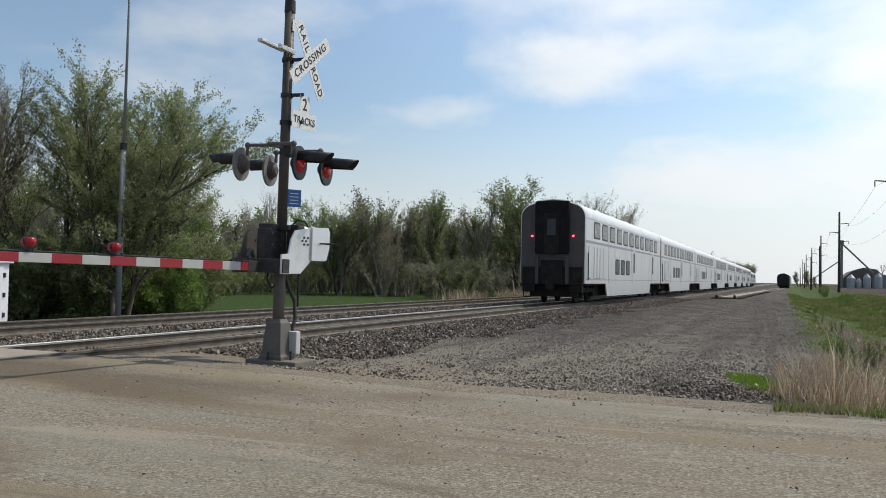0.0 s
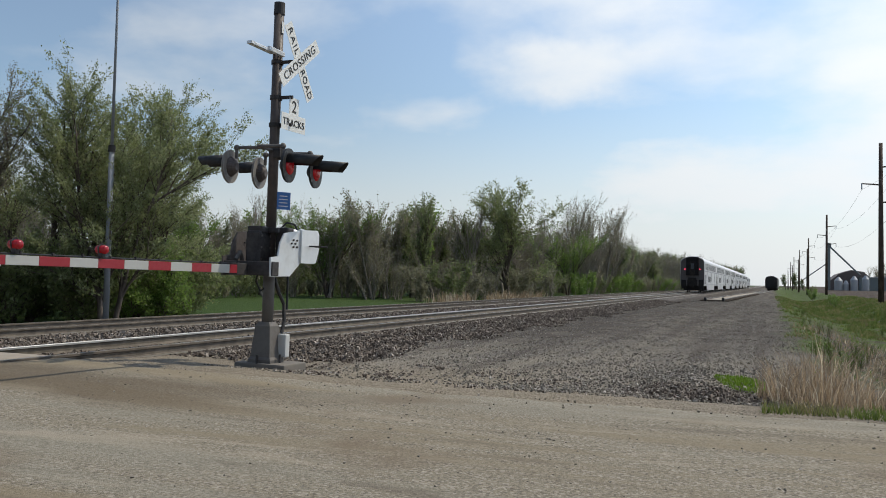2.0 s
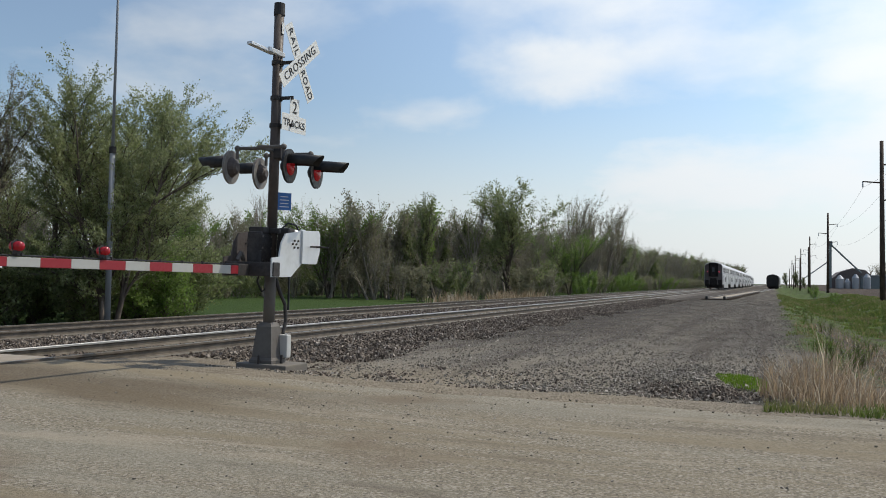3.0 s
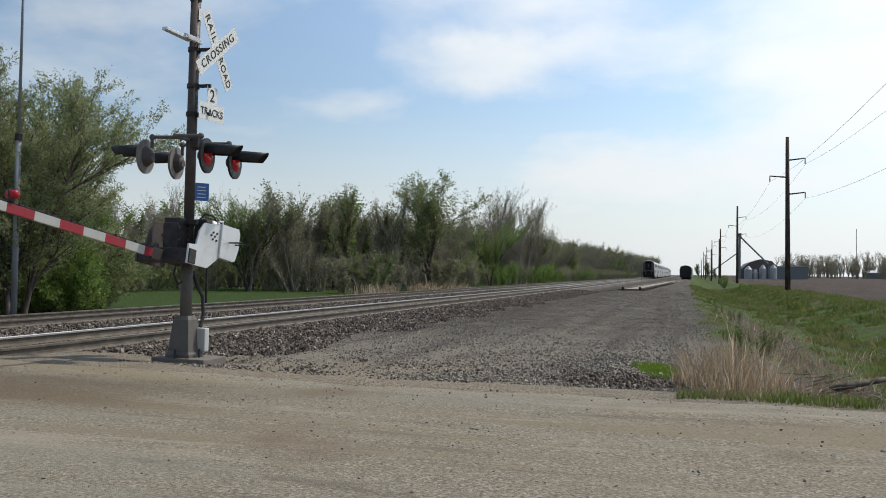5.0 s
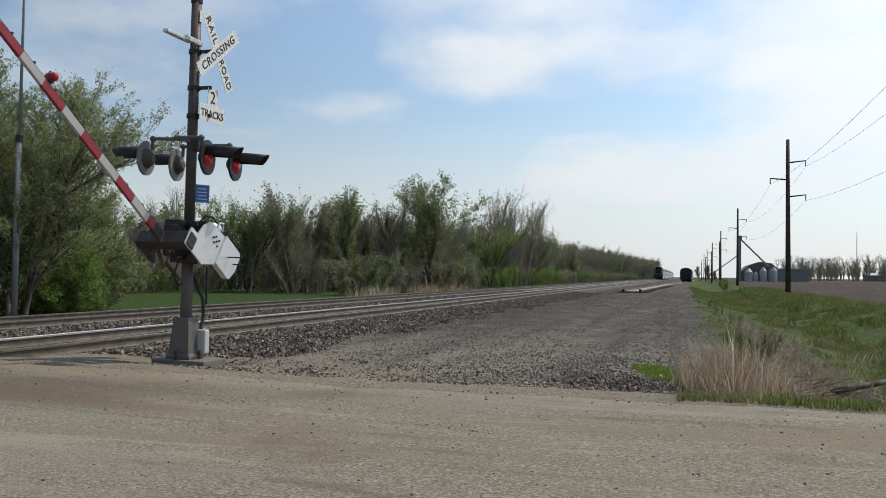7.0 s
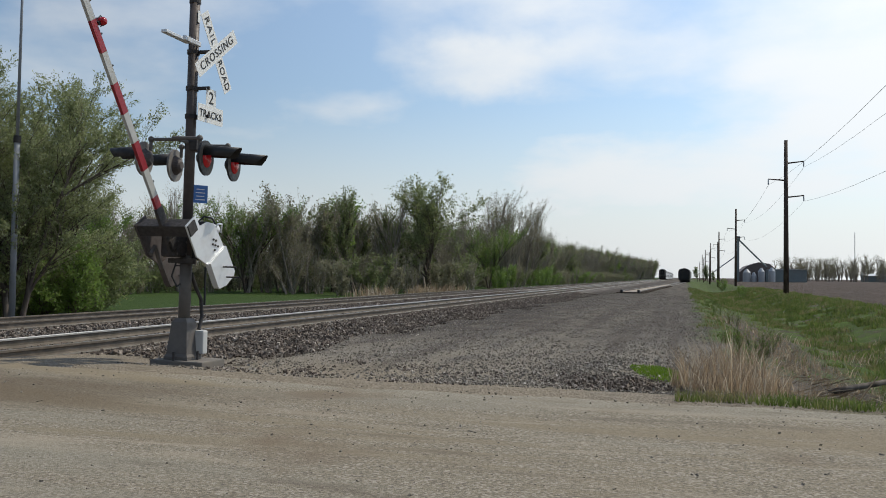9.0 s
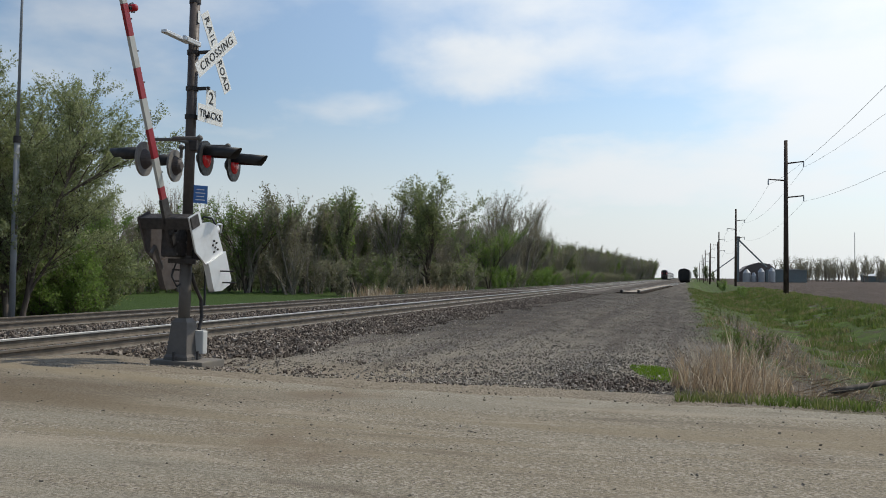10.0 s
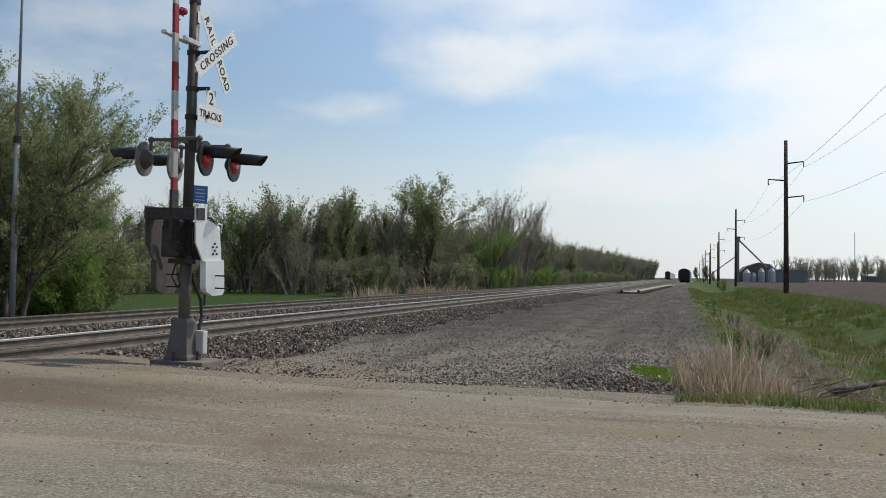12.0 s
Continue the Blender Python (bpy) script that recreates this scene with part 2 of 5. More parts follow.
def road_mat():
    k = Mat("road_chipseal", 0.93)
    x, y, z = k.xyz()
    fine = k.noise(46, 6, 0.75)
    band = k.noise(1.0, 5, 0.6, stretch=(0.07, 0.62, 1.0), distort=0.9)
    streak = k.noise(1.0, 6, 0.65, stretch=(0.28, 1.9, 1.0), distort=1.0)
    col = k.mix(k.step(fine, 0.38, 0.62), (0.104, 0.089, 0.065), (0.238, 0.208, 0.158))
    cc = k.n.new("ShaderNodeSeparateColor"); k.l.new(k.cells(58, "Color"), cc.inputs[0])
    col = k.mix(k.step(cc.outputs[0], 0.62, 0.95, 0, 0.6), col, (0.34, 0.31, 0.265))
    col = k.mix(k.step(cc.outputs[1], 0.74, 0.98, 0, 0.65), col, (0.075, 0.064, 0.052))
    soil = k.mix(k.step(fine, 0.3, 0.7), (0.135, 0.110, 0.074), (0.215, 0.178, 0.124))
    col = k.mix(k.step(band, 0.49, 0.60, 0, 0.85), col, soil)
    col = k.mix(k.step(band, 0.47, 0.38, 0, 0.6), col, k.mix(k.step(fine, 0.35, 0.65), (0.135, 0.124, 0.098), (0.245, 0.226, 0.184)))
    col = k.mix(k.step(streak, 0.54, 0.68, 0, 0.55), col, (0.27, 0.235, 0.18))
    col = k.mix(k.step(streak, 0.44, 0.33, 0, 0.5), col, (0.105, 0.087, 0.066))
    col = k.mix(k.step(k.noise(0.45, 5), 0.54, 0.68, 0, 0.7), col, (0.130, 0.098, 0.066))
    # brown dirt carried onto the road by the crossing
    wob = k.math("MULTIPLY", k.math("SUBTRACT", k.noise(0.9, 5), 0.5), 2.4)
    dirt = k.math("MULTIPLY", k.step(k.math("ADD", x, wob), -3.4, -6.0), k.step(k.math("ABSOLUTE", k.math("SUBTRACT", k.math("ADD", y, k.math("MULTIPLY", wob, 0.5)), 7.2)), 1.3, 0.4))
    col = k.mix(k.math("MULTIPLY", dirt, 0.75), col, k.mix(k.step(fine, 0.35, 0.65), (0.072, 0.054, 0.036), (0.120, 0.094, 0.064)))
    k.bump(k.math("ADD", k.math("MULTIPLY", k.cells(120), 0.7), fine), 0.4, 0.010)
    return k.color(col)


def steel_mat(name, c, top):
    """Rusty steel with a bright worn top."""
    k = Mat(name, 0.6, 0.3)
    n = k.n.new("ShaderNodeNewGeometry")
    s = k.n.new("ShaderNodeSeparateXYZ"); k.l.new(n.outputs["Normal"], s.inputs[0])
    up = k.step(s.outputs["Z"], 0.8, 0.97)
    col = k.mix(k.step(k.noise(5, 5), 0.35, 0.7), c, tuple(v * 1.7 for v in c))
    k.put(k.math("MULTIPLY", up, 0.9), k.b.inputs["Metallic"])
    k.put(k.math("SUBTRACT", 0.8, k.math("MULTIPLY", up, 0.5)), k.b.inputs["Roughness"])
    k.bump(k.noise(60, 3), 0.2, 0.004)
    return k.color(k.mix(up, col, top))


def polished_rail():
    """Rail whose head is worn bright on the gauge side."""
    k = Mat("rail_worn", 0.6, 0.3)
    x, y, z = k.xyz()
    head = k.step(z, 0.136, 0.142)
    col = k.mix(k.step(k.noise(5, 5), 0.35, 0.7), (0.080, 0.066, 0.050), (0.140, 0.116, 0.090))
    k.put(k.math("MULTIPLY", head, 0.85), k.b.inputs["Metallic"])
    k.put(k.math("SUBTRACT", 0.8, k.math("MULTIPLY", head, 0.42)), k.b.inputs["Roughness"])
    k.bump(k.noise(60, 3), 0.2, 0.004)
    return k.color(k.mix(head, col, (0.46, 0.44, 0.41)))


def car_mat():
    """Fluted stainless steel, slightly dirty low down the side in streaks."""
    k = Mat("stainless_side", 0.38, 0.55)
    st = k.noise(1.2, 5, 0.6, stretch=(1, 1.6, 0.25))
    col = k.mix(k.step(st, 0.4, 0.75, 0, 0.4), (0.58, 0.58, 0.59), (0.36, 0.34, 0.315))
    w = k.n.new("ShaderNodeTexWave")
    w.bands_direction, w.inputs["Scale"].default_value = "Z", 9.0
    k.l.new(k.co, w.inputs["Vector"])
    k.bump(w.outputs["Fac"], 0.15, 0.01)
    return k.color(col)


M_GROUND, M_ROAD = ground_mat(), road_mat()
M_RAIL = steel_mat("rail_steel", (0.072, 0.059, 0.047), (0.42, 0.395, 0.355))
M_RAILBRIGHT = polished_rail()
M_TIE = painted("tie_wood", (0.085, 0.065, 0.05), 0.95, 0, 0.6, (0.16, 0.13, 0.10), 5, 0.6)
M_BALLAST = stone_mat("ballast_stone", (0.072, 0.057, 0.047), (0.185, 0.153, 0.125), (0.36, 0.315, 0.27))
M_PEBBLE = stone_mat("pebble_stone", (0.135, 0.118, 0.098), (0.255, 0.228, 0.190), (0.42, 0.385, 0.335))
M_MAST = painted("weathered_aluminium", (0.112, 0.102, 0.093), 0.7, 0.1, 0.6, (0.09, 0.075, 0.068), 2.5)
M_MASTDARK = painted("dark_mast", (0.075, 0.062, 0.058), 0.65, 0.2, 0.5, (0.12, 0.10, 0.09), 3)
M_DARK = painted("dark_casting", (0.030, 0.027, 0.027), 0.65, 0.1, 0.45, (0.085, 0.072, 0.064), 4)
M_BLACK = painted("black_paint", (0.012, 0.012, 0.013), 0.5, 0, 0.2, (0.05, 0.045, 0.04), 4)
M_WHITE = painted("white_sheeting", (0.62, 0.62, 0.60), 0.5, 0, 0.2, (0.5, 0.47, 0.42), 2)
M_SILVER = painted("galvanised_plate", (0.60, 0.61, 0.62), 0.42, 0.45, 0.4, (0.35, 0.33, 0.31), 3)
M_RED = painted("red_sheeting", (0.22, 0.012, 0.020), 0.45, 0, 0.25, (0.25, 0.03, 0.03), 4)
M_ARMWHITE = painted("arm_white", (0.34, 0.34, 0.325), 0.5, 0, 0.4, (0.28, 0.26, 0.23), 4)
M_BLUE = painted("blue_sheeting", (0.04, 0.13, 0.36), 0.45, 0, 0.2, (0.1, 0.15, 0.25), 6)
M_LETTER = painted("black_lettering", (0.015, 0.015, 0.016), 0.6, 0, 0.1)
M_LENS = glowing("red_lens", (0.30, 0.008, 0.012), (1.0, 0.03, 0.04), 0.05)
M_ARMLAMP = glowing("red_arm_lamp", (0.22, 0.006, 0.012), (1.0, 0.02, 0.03), 0.04)
M_MARKER = glowing("red_marker", (0.5, 0.01, 0.02), (1.0, 0.05, 0.10), 6.0)
M_CONC = painted("concrete", (0.14, 0.128, 0.115), 0.95, 0, 0.5, (0.2, 0.175, 0.14), 3, 0.5)
M_PANEL = painted("crossing_panel", (0.27, 0.235, 0.195), 0.95, 0, 0.6, (0.2, 0.16, 0.12), 2, 0.6)
M_CABINET = painted("cabinet_paint", (0.68, 0.69, 0.70), 0.5, 0.1, 0.3, (0.4, 0.38, 0.35), 1.5)
M_GALV = painted("galvanised_pole", (0.40, 0.41, 0.42), 0.45, 0.5, 0.4, (0.3, 0.29, 0.28), 2)
M_BACKPLATE = painted("weathered_backplate", (0.17, 0.158, 0.145), 0.6, 0.2, 0.6, (0.12, 0.10, 0.09), 5)
M_BOXGREY = painted("junction_box_paint", (0.42, 0.42, 0.41), 0.6, 0, 0.5, (0.25, 0.23, 0.21), 5)
M_ANTENNA = painted("dull_zinc", (0.20, 0.215, 0.235), 0.6, 0.1, 0.4, (0.15, 0.15, 0.15), 2)
M_POLEWOOD = bark_mat("pole_wood", (0.055, 0.04, 0.032), (0.10, 0.075, 0.06))
M_WIRE = painted("wire", (0.10, 0.10, 0.11), 0.6, 0.2, 0.1)
M_SIDE = car_mat()
M_ROOF = painted("car_roof", (0.60, 0.61, 0.63), 0.45, 0.4, 0.5, (0.3, 0.28, 0.26), 1.2)
M_END = painted("car_end", (0.095, 0.086, 0.082), 0.7, 0.1, 0.6, (0.07, 0.06, 0.05), 1.5)
M_STRIPE = painted("car_stripe", (0.24, 0.24, 0.29), 0.5, 0.1, 0.3)
M_UNDER = painted("underframe", (0.022, 0.020, 0.019), 0.85, 0, 0.5, (0.06, 0.05, 0.04), 2)
M_RUBBER = painted("rubber", (0.016, 0.015, 0.015), 0.85, 0, 0.3, (0.05, 0.045, 0.04), 3)
M_WINDOW = painted("window_glass", (0.09, 0.095, 0.10), 0.3, 0, 0.2, (0.08, 0.08, 0.08), 2, 0.02)
M_GASKET = painted("window_gasket", (0.022, 0.022, 0.025), 0.7, 0, 0.2, (0.1, 0.1, 0.1), 2)
M_TINT = painted("tinted_glass", (0.05, 0.055, 0.06), 0.55, 0, 0.2, (0.08, 0.08, 0.08), 2, 0.02)
M_LOCO = painted("loco_paint", (0.36, 0.37, 0.39), 0.45, 0.2, 0.4, (0.1, 0.1, 0.1), 1)
M_HOPPER = painted("hopper_black", (0.018, 0.017, 0.017), 0.75, 0, 0.5, (0.06, 0.05, 0.045), 1)
M_BIN = painted("bin_steel", (0.33, 0.345, 0.36), 0.45, 0.3, 0.4, (0.3, 0.28, 0.26), 0.3)
M_SHED = painted("shed_steel", (0.16, 0.19, 0.19), 0.6, 0.1, 0.4, (0.15, 0.15, 0.15), 0.2)
M_ROOFRED = painted("shed_roof", (0.11, 0.09, 0.085), 0.7, 0.1, 0.4, (0.15, 0.12, 0.1), 0.3)
M_BARK = bark_mat("bark", (0.062, 0.050, 0.041), (0.135, 0.112, 0.094))
M_TWIG = bark_mat("twig_bark", (0.17, 0.145, 0.12), (0.30, 0.265, 0.225))
M_LEAF_WILLOW = leaf_mat("willow_leaf", (0.165, 0.195, 0.085), (0.255, 0.29, 0.125), (0.38, 0.41, 0.25))
M_LEAF_GREEN = leaf_mat("spring_leaf", (0.125, 0.155, 0.060), (0.180, 0.215, 0.085), (0.24, 0.265, 0.135))
M_LEAF_BRIGHT = leaf_mat("bright_leaf", (0.115, 0.185, 0.040), (0.165, 0.255, 0.055), (0.22, 0.31, 0.08))
M_LEAF_BUD = leaf_mat("bud_leaf", (0.165, 0.162, 0.102), (0.215, 0.208, 0.132), (0.27, 0.26, 0.18))
M_GRASS = leaf_mat("grass_blade", (0.074, 0.110, 0.024), (0.116, 0.165, 0.034), (0.22, 0.22, 0.09), (0.22, 0.18, 0.10))
M_LIME = leaf_mat("lime_grass", (0.10, 0.17, 0.015), (0.16, 0.26, 0.025), (0.2, 0.3, 0.04))
M_STRAW = leaf_mat("dry_grass", (0.20, 0.145, 0.095), (0.34, 0.26, 0.175), (0.58, 0.51, 0.40))
M_DEADWOOD = bark_mat("dead_wood", (0.05, 0.042, 0.035), (0.16, 0.14, 0.12))


# ---------------------------------------------------------------- mesh helpers
def mesh_of(name, bm, material, smooth=False):
    me = bpy.data.meshes.new(name)
    bm.normal_update()
    bm.to_mesh(me)
    bm.free()
    for m in (material if isinstance(material, (list, tuple)) else (material,)):
        me.materials.append(m)
    if smooth:
        me.polygons.foreach_set("use_smooth", [True] * len(me.polygons))
    return me


def part(name, bm, material, parent=None, label="", smooth=False, at=None):
    ob = new(name, mesh_of(name, bm, material, smooth) if not isinstance(bm, bpy.types.Mesh) else bm)
    if parent:
        ob.parent = parent
    if at is not None:
        ob.matrix_basis = at
    if label:
        ob["label"] = label
    return ob


def thing(name, at, label, category, group="", kind=""):
    ob = new(name)
    ob.empty_display_size = 0.3
    ob.matrix_basis = at
    return tagged(ob, label, category, group, kind)


def box(size, center=(0, 0, 0), bevel=0.0, bm=None, rot=None):
    bm = bm or bmesh.new()
    m = Matrix.Translation(center) @ (rot or Matrix()) @ Matrix.Diagonal((*size, 1))
    r = bmesh.ops.create_cube(bm, size=1.0, matrix=m)
    if bevel:
        edges = list({e for v in r["verts"] for e in v.link_edges})
        bmesh.ops.bevel(bm, geom=edges, offset=bevel, segments=2, affect="EDGES", profile=0.6)
    return bm


def rod(a, b, r1, r2=None, n=10, bm=None, caps=True):
    bm = bm or bmesh.new()
    a, b = Vector(a), Vector(b)
    d = b - a
    m = Matrix.Translation((a + b) / 2) @ d.to_track_quat("Z", "Y").to_matrix().to_4x4()
    bmesh.ops.create_cone(bm, cap_ends=caps, segments=n, radius1=r1, radius2=r1 if r2 is None else r2, depth=d.length, matrix=m)
    return bm


def tube(points, r, n=8, bm=None):
    bm = bm or bmesh.new()
    for a, b in zip(points, points[1:]):
        rod(a, b, r, r, n, bm)
    return bm


def prism(outline, y0, y1, bm=None, axes="xz"):
    """An outline of (u, v) points drawn out along the third axis."""
    bm = bm or bmesh.new()
    def at(u, v, w):
        return {"xz": (u, w, v), "yz": (w, u, v), "xy": (u, v, w)}[axes]
    a = [bm.verts.new(at(u, v, y0)) for u, v in outline]
    b = [bm.verts.new(at(u, v, y1)) for u, v in outline]
    n = len(outline)
    fs = [bm.faces.new(a), bm.faces.new(b[::-1])]
    for i in range(n):
        fs.append(bm.faces.new((a[i], b[i], b[(i + 1) % n], a[(i + 1) % n])))
    bmesh.ops.recalc_face_normals(bm, faces=fs)
    return bm


def lettering(text, size, material, parent, at, name="lettering", stretch=1.0, gap=1.0):
    cu = bpy.data.curves.new(name, "FONT")
    cu.space_character = gap
    cu.body, cu.size, cu.align_x, cu.align_y, cu.extrude, cu.offset = text, size, "CENTER", "CENTER", 0.002, size * 0.003
    tmp = bpy.data.objects.new(name, cu)
    scene.collection.objects.link(tmp)
    me = bpy.data.meshes.new_from_object(tmp.evaluated_get(bpy.context.evaluated_depsgraph_get()))
    bpy.data.objects.remove(tmp)
    me.materials.clear()
    me.materials.append(material)
    ob = new(name, me)
    ob.parent = parent
    ob.matrix_basis = at @ Matrix.Diagonal((stretch, 1, 1, 1))
    return ob


def from_arrays(name, verts, faces, material, smooth=False):
    me = bpy.data.meshes.new(name)
    me.from_pydata(verts, [], faces)
    me.materials.append(material)
    me.update()
    if smooth:
        me.polygons.foreach_set("use_smooth", [True] * len(me.polygons))
    return me


def sm(a, lo, hi):
    t = min(1.0, max(0.0, (a - lo) / (hi - lo)))
    return t * t * (3 - 2 * t)


# ---------------------------------------------------------------- ground
ROAD_N, ROAD_S = 8.9, -3.0
TRACKS = (-10.05, -14.95)
RAIL_TOP = 0.12


def ground_z(x, y):
    """Height of the soil: track bed, gravel lane, ditch and verge."""
    off_road = sm(y, ROAD_N + 0.2, ROAD_N + 3.0) + sm(y, ROAD_S - 0.2, ROAD_S - 3.0)
    lane = -0.16 + 0.05 * noise.noise((x * 0.35, y * 0.12, 0)) + 0.022 * noise.noise((x * 1.6, y * 0.5, 4))
    bed = -0.055
    z = lane + (bed - lane) * sm(x, -7.15, -8.5)
    if x < -16.5:
        z = bed - 0.40 * sm(x, -16.8, -18.8)
    if x > 0.2:
        ditch = -0.75 * sm(x, 0.6, 3.6) * (1 - sm(x, 4.5, 8.5))
        bank = 0.05 * sm(x, 5.0, 10.0)
        z += ditch * (0.35 + 0.65 * off_road) + bank + (0.12 * noise.noise((x * 0.5, y * 0.5, 9)) + 0.09 * noise.noise((x * 1.3, y * 1.1, 19))) * sm(x, 0.3, 2.0)
    near = -0.012 + ((RAIL_TOP - 0.03) * sm(x, -4.5, -8.4) if x > -9.2 else 0.0)
    return near + (z - near) * (0.0 + min(1.0, off_road)) if abs(y) < 60 else z


def build_ground():
    def steps(pairs):
        out = []
        for a, b, n in pairs:
            out += [a + (b - a) * i / n for i in range(n)]
        return out + [pairs[-1][1]]
    xs = steps([(-3000, -400, 4), (-400, -60, 8), (-60, -20, 12), (-20, -7, 34), (-7, 1, 34), (1, 14, 40), (14, 60, 14), (60, 500, 8), (500, 3000, 4)])
    ys = steps([(-3000, -300, 4), (-300, -20, 6), (-20, ROAD_N, 16), (ROAD_N, 22, 56), (22, 60, 70), (60, 200, 40), (200, 600, 20), (600, 4200, 8)])
    verts = [(x, y, ground_z(x, y)) for y in ys for x in xs]
    w = len(xs)
    faces = [(j * w + i, j * w + i + 1, (j + 1) * w + i + 1, (j + 1) * w + i) for j in range(len(ys) - 1) for i in range(w - 1)]
    g = new("ground", from_arrays("ground", verts, faces, M_GROUND, True))
    tagged(g, "dusty grey gravel lane, grass verge, ditch and ploughed field", "ground", kind="structure")


def build_road():
    bm = bmesh.new()
    xs = [-60, -40, -25, -18, -16.0] + [-8.95 + 0.9 * i for i in range(40)] + [40, 80, 300]
    ys = [ROAD_S + (ROAD_N - ROAD_S) * i / 14 for i in range(15)]
    def strip(xx):
        rows = []
        for x in xx:
            row = []
            for j, y in enumerate(ys):
                yy = y
                if j in (0, len(ys) - 1):
                    yy += 0.42 * noise.noise((x * 0.5, j, 2.2)) + 0.20 * noise.noise((x * 2.3, j, 5)) + 0.10 * noise.noise((x * 6.1, j, 8))
                crown = 0.035 - 0.035 * abs(2 * j / (len(ys) - 1) - 1) ** 2
                ramp = (RAIL_TOP - 0.02) * sm(x, -4.5, -8.6) if x > -12 else (RAIL_TOP - 0.02) * sm(x, -22, -16.4)
                row.append(bm.verts.new((x, yy, (0.010 if j in (0, len(ys) - 1) else 0.014 + crown) + ramp + 0.006 * noise.noise((x * 0.8, y * 0.8, 1)))))
            rows.append(row)
        for a, b in zip(rows, rows[1:]):
            for j in range(len(ys) - 1):
                bm.faces.new((a[j], b[j], b[j + 1], a[j + 1]))
        low = [[bm.verts.new((v.co.x, v.co.y + (0.25 if s else -0.25), -0.22)) for v in [r[-1 if s else 0] for r in rows]] for s in (0, 1)]
        for s in (0, 1):
            for i in range(len(rows) - 1):
                q = (rows[i][-1 if s else 0], rows[i + 1][-1 if s else 0], low[s][i + 1], low[s][i])
                bm.faces.new(q if s == 0 else q[::-1])
    strip(sorted(x for x in xs if x < -15.9))
    strip([-9.02 + 0.7 * i for i in range(58)] + [40, 80, 300])
    bmesh.ops.recalc_face_normals(bm, faces=bm.faces)
    ob = part("road", bm, M_ROAD, smooth=True)
    tagged(ob, "pale worn chip-seal country road with tan dust bands", "road", kind="structure")


def rail_outline():
    half = [(0.075, 0.0), (0.075, 0.012), (0.02, 0.03), (0.009, 0.05), (0.009, 0.125), (0.037, 0.14), (0.037, 0.168), (0.028, 0.176)]
    return half + [(-u, v) for u, v in half[::-1]]


def build_tracks():
    ties = bmesh.new(); box((2.6, 0.23, 0.18), (0, 0, 0), 0.012, ties)
    tie_me = mesh_of("tie", ties, M_TIE)
    plates = bmesh.new(); box((0.36, 0.19, 0.022), (0, 0, 0), 0.004, plates)
    for sx in (-0.12, 0.12):
        for sy in (-0.06, 0.06):
            box((0.035, 0.035, 0.03), (sx, sy, 0.018), 0.0, plates)
    plate_me = mesh_of("tie_plate", plates, M_RAIL)
    for k, cx in enumerate(TRACKS):
        t = thing("railway_track", pose(cx, 0, RAIL_TOP - 0.176), "steel rails spiked to dark timber ties in ballast", "railway track", "main tracks", "structure")
        for sx in (-0.753, 0.753):
            ol = [(u + sx, v) for u, v in rail_outline()]
            bm = bmesh.new()
            prism(ol, -120, 1500, bm)
            part("rail", bm, M_RAILBRIGHT if sx < 0 and k == 0 else M_RAIL, t, "worn rail with a bright running surface")
        n = 0
        for i in range(130):
            y = -6 + 0.5 * i
            if -3.2 < y < 9.3:
                continue
            part("tie", tie_me, None, t, at=pose(random.uniform(-0.04, 0.04), y, -0.115, 0, 0, random.uniform(-1, 1)))
            if 9 < y < 40:
                for sx in (-0.753, 0.753):
                    part("tie_plate", plate_me, None, t, at=pose(sx, y, -0.012))
        rest = bmesh.new()
        for i in range(260):
            box((2.6, 0.23, 0.18), (0, 59 + 0.5 * i, -0.115), 0, rest)
        tagged(part("tie_row", rest, M_TIE, t), kind="stuff")
    # crossing panels between and beside the rails
    for k, (x0, x1) in enumerate(((-10.72, -9.38), (-15.62, -14.28), (-14.05, -10.95))):
        bm = bmesh.new()
        n = 5
        for i in range(n):
            y0 = ROAD_S + (ROAD_N + 0.35 - ROAD_S) * i / n
            box((x1 - x0, (ROAD_N + 0.35 - ROAD_S) / n - 0.015, 0.22), ((x0 + x1) / 2, y0 + (ROAD_N + 0.35 - ROAD_S) / n / 2, RAIL_TOP - 0.02 - 0.11), 0.012, bm)
        tagged(part("crossing_surface", bm, M_PANEL), "dusty tan crossing panels level with the rails", "road crossing", kind="structure")


def rock_mesh(n, seed, place, size, name, material):
    """Many small angular stones in one mesh. place(rng) gives x, y, z."""
    rng = random.Random(seed)
    base = [(-1, -1, -1), (1, -1, -1), (1, 1, -1), (-1, 1, -1), (-1, -1, 1), (1, -1, 1), (1, 1, 1), (-1, 1, 1)]
    bf = [(0, 3, 2, 1), (4, 5, 6, 7), (0, 1, 5, 4), (1, 2, 6, 5), (2, 3, 7, 6), (3, 0, 4, 7)]
    vs, fs = [], []
    for i in range(n):
        p = place(rng)
        if p is None:
            continue
        s = rng.uniform(*size) * 0.5 * (1 + 0.8 * rng.random() ** 4)
        e = Euler((rng.uniform(0, 6.3), rng.uniform(0, 6.3), rng.uniform(0, 6.3))).to_matrix()
        o = len(vs)
        sc = (s * rng.uniform(0.7, 1.3), s * rng.uniform(0.6, 1.0), s * rng.uniform(0.4, 0.8))
        for b in base:
            v = e @ Vector([b[j] * sc[j] * rng.uniform(0.55, 1.0) for j in range(3)])
            vs.append((p[0] + v.x, p[1] + v.y, p[2] + v.z))
        fs += [tuple(o + q for q in f) for f in bf]
    ob = new(name, from_arrays(name, vs, fs, material))
    return ob


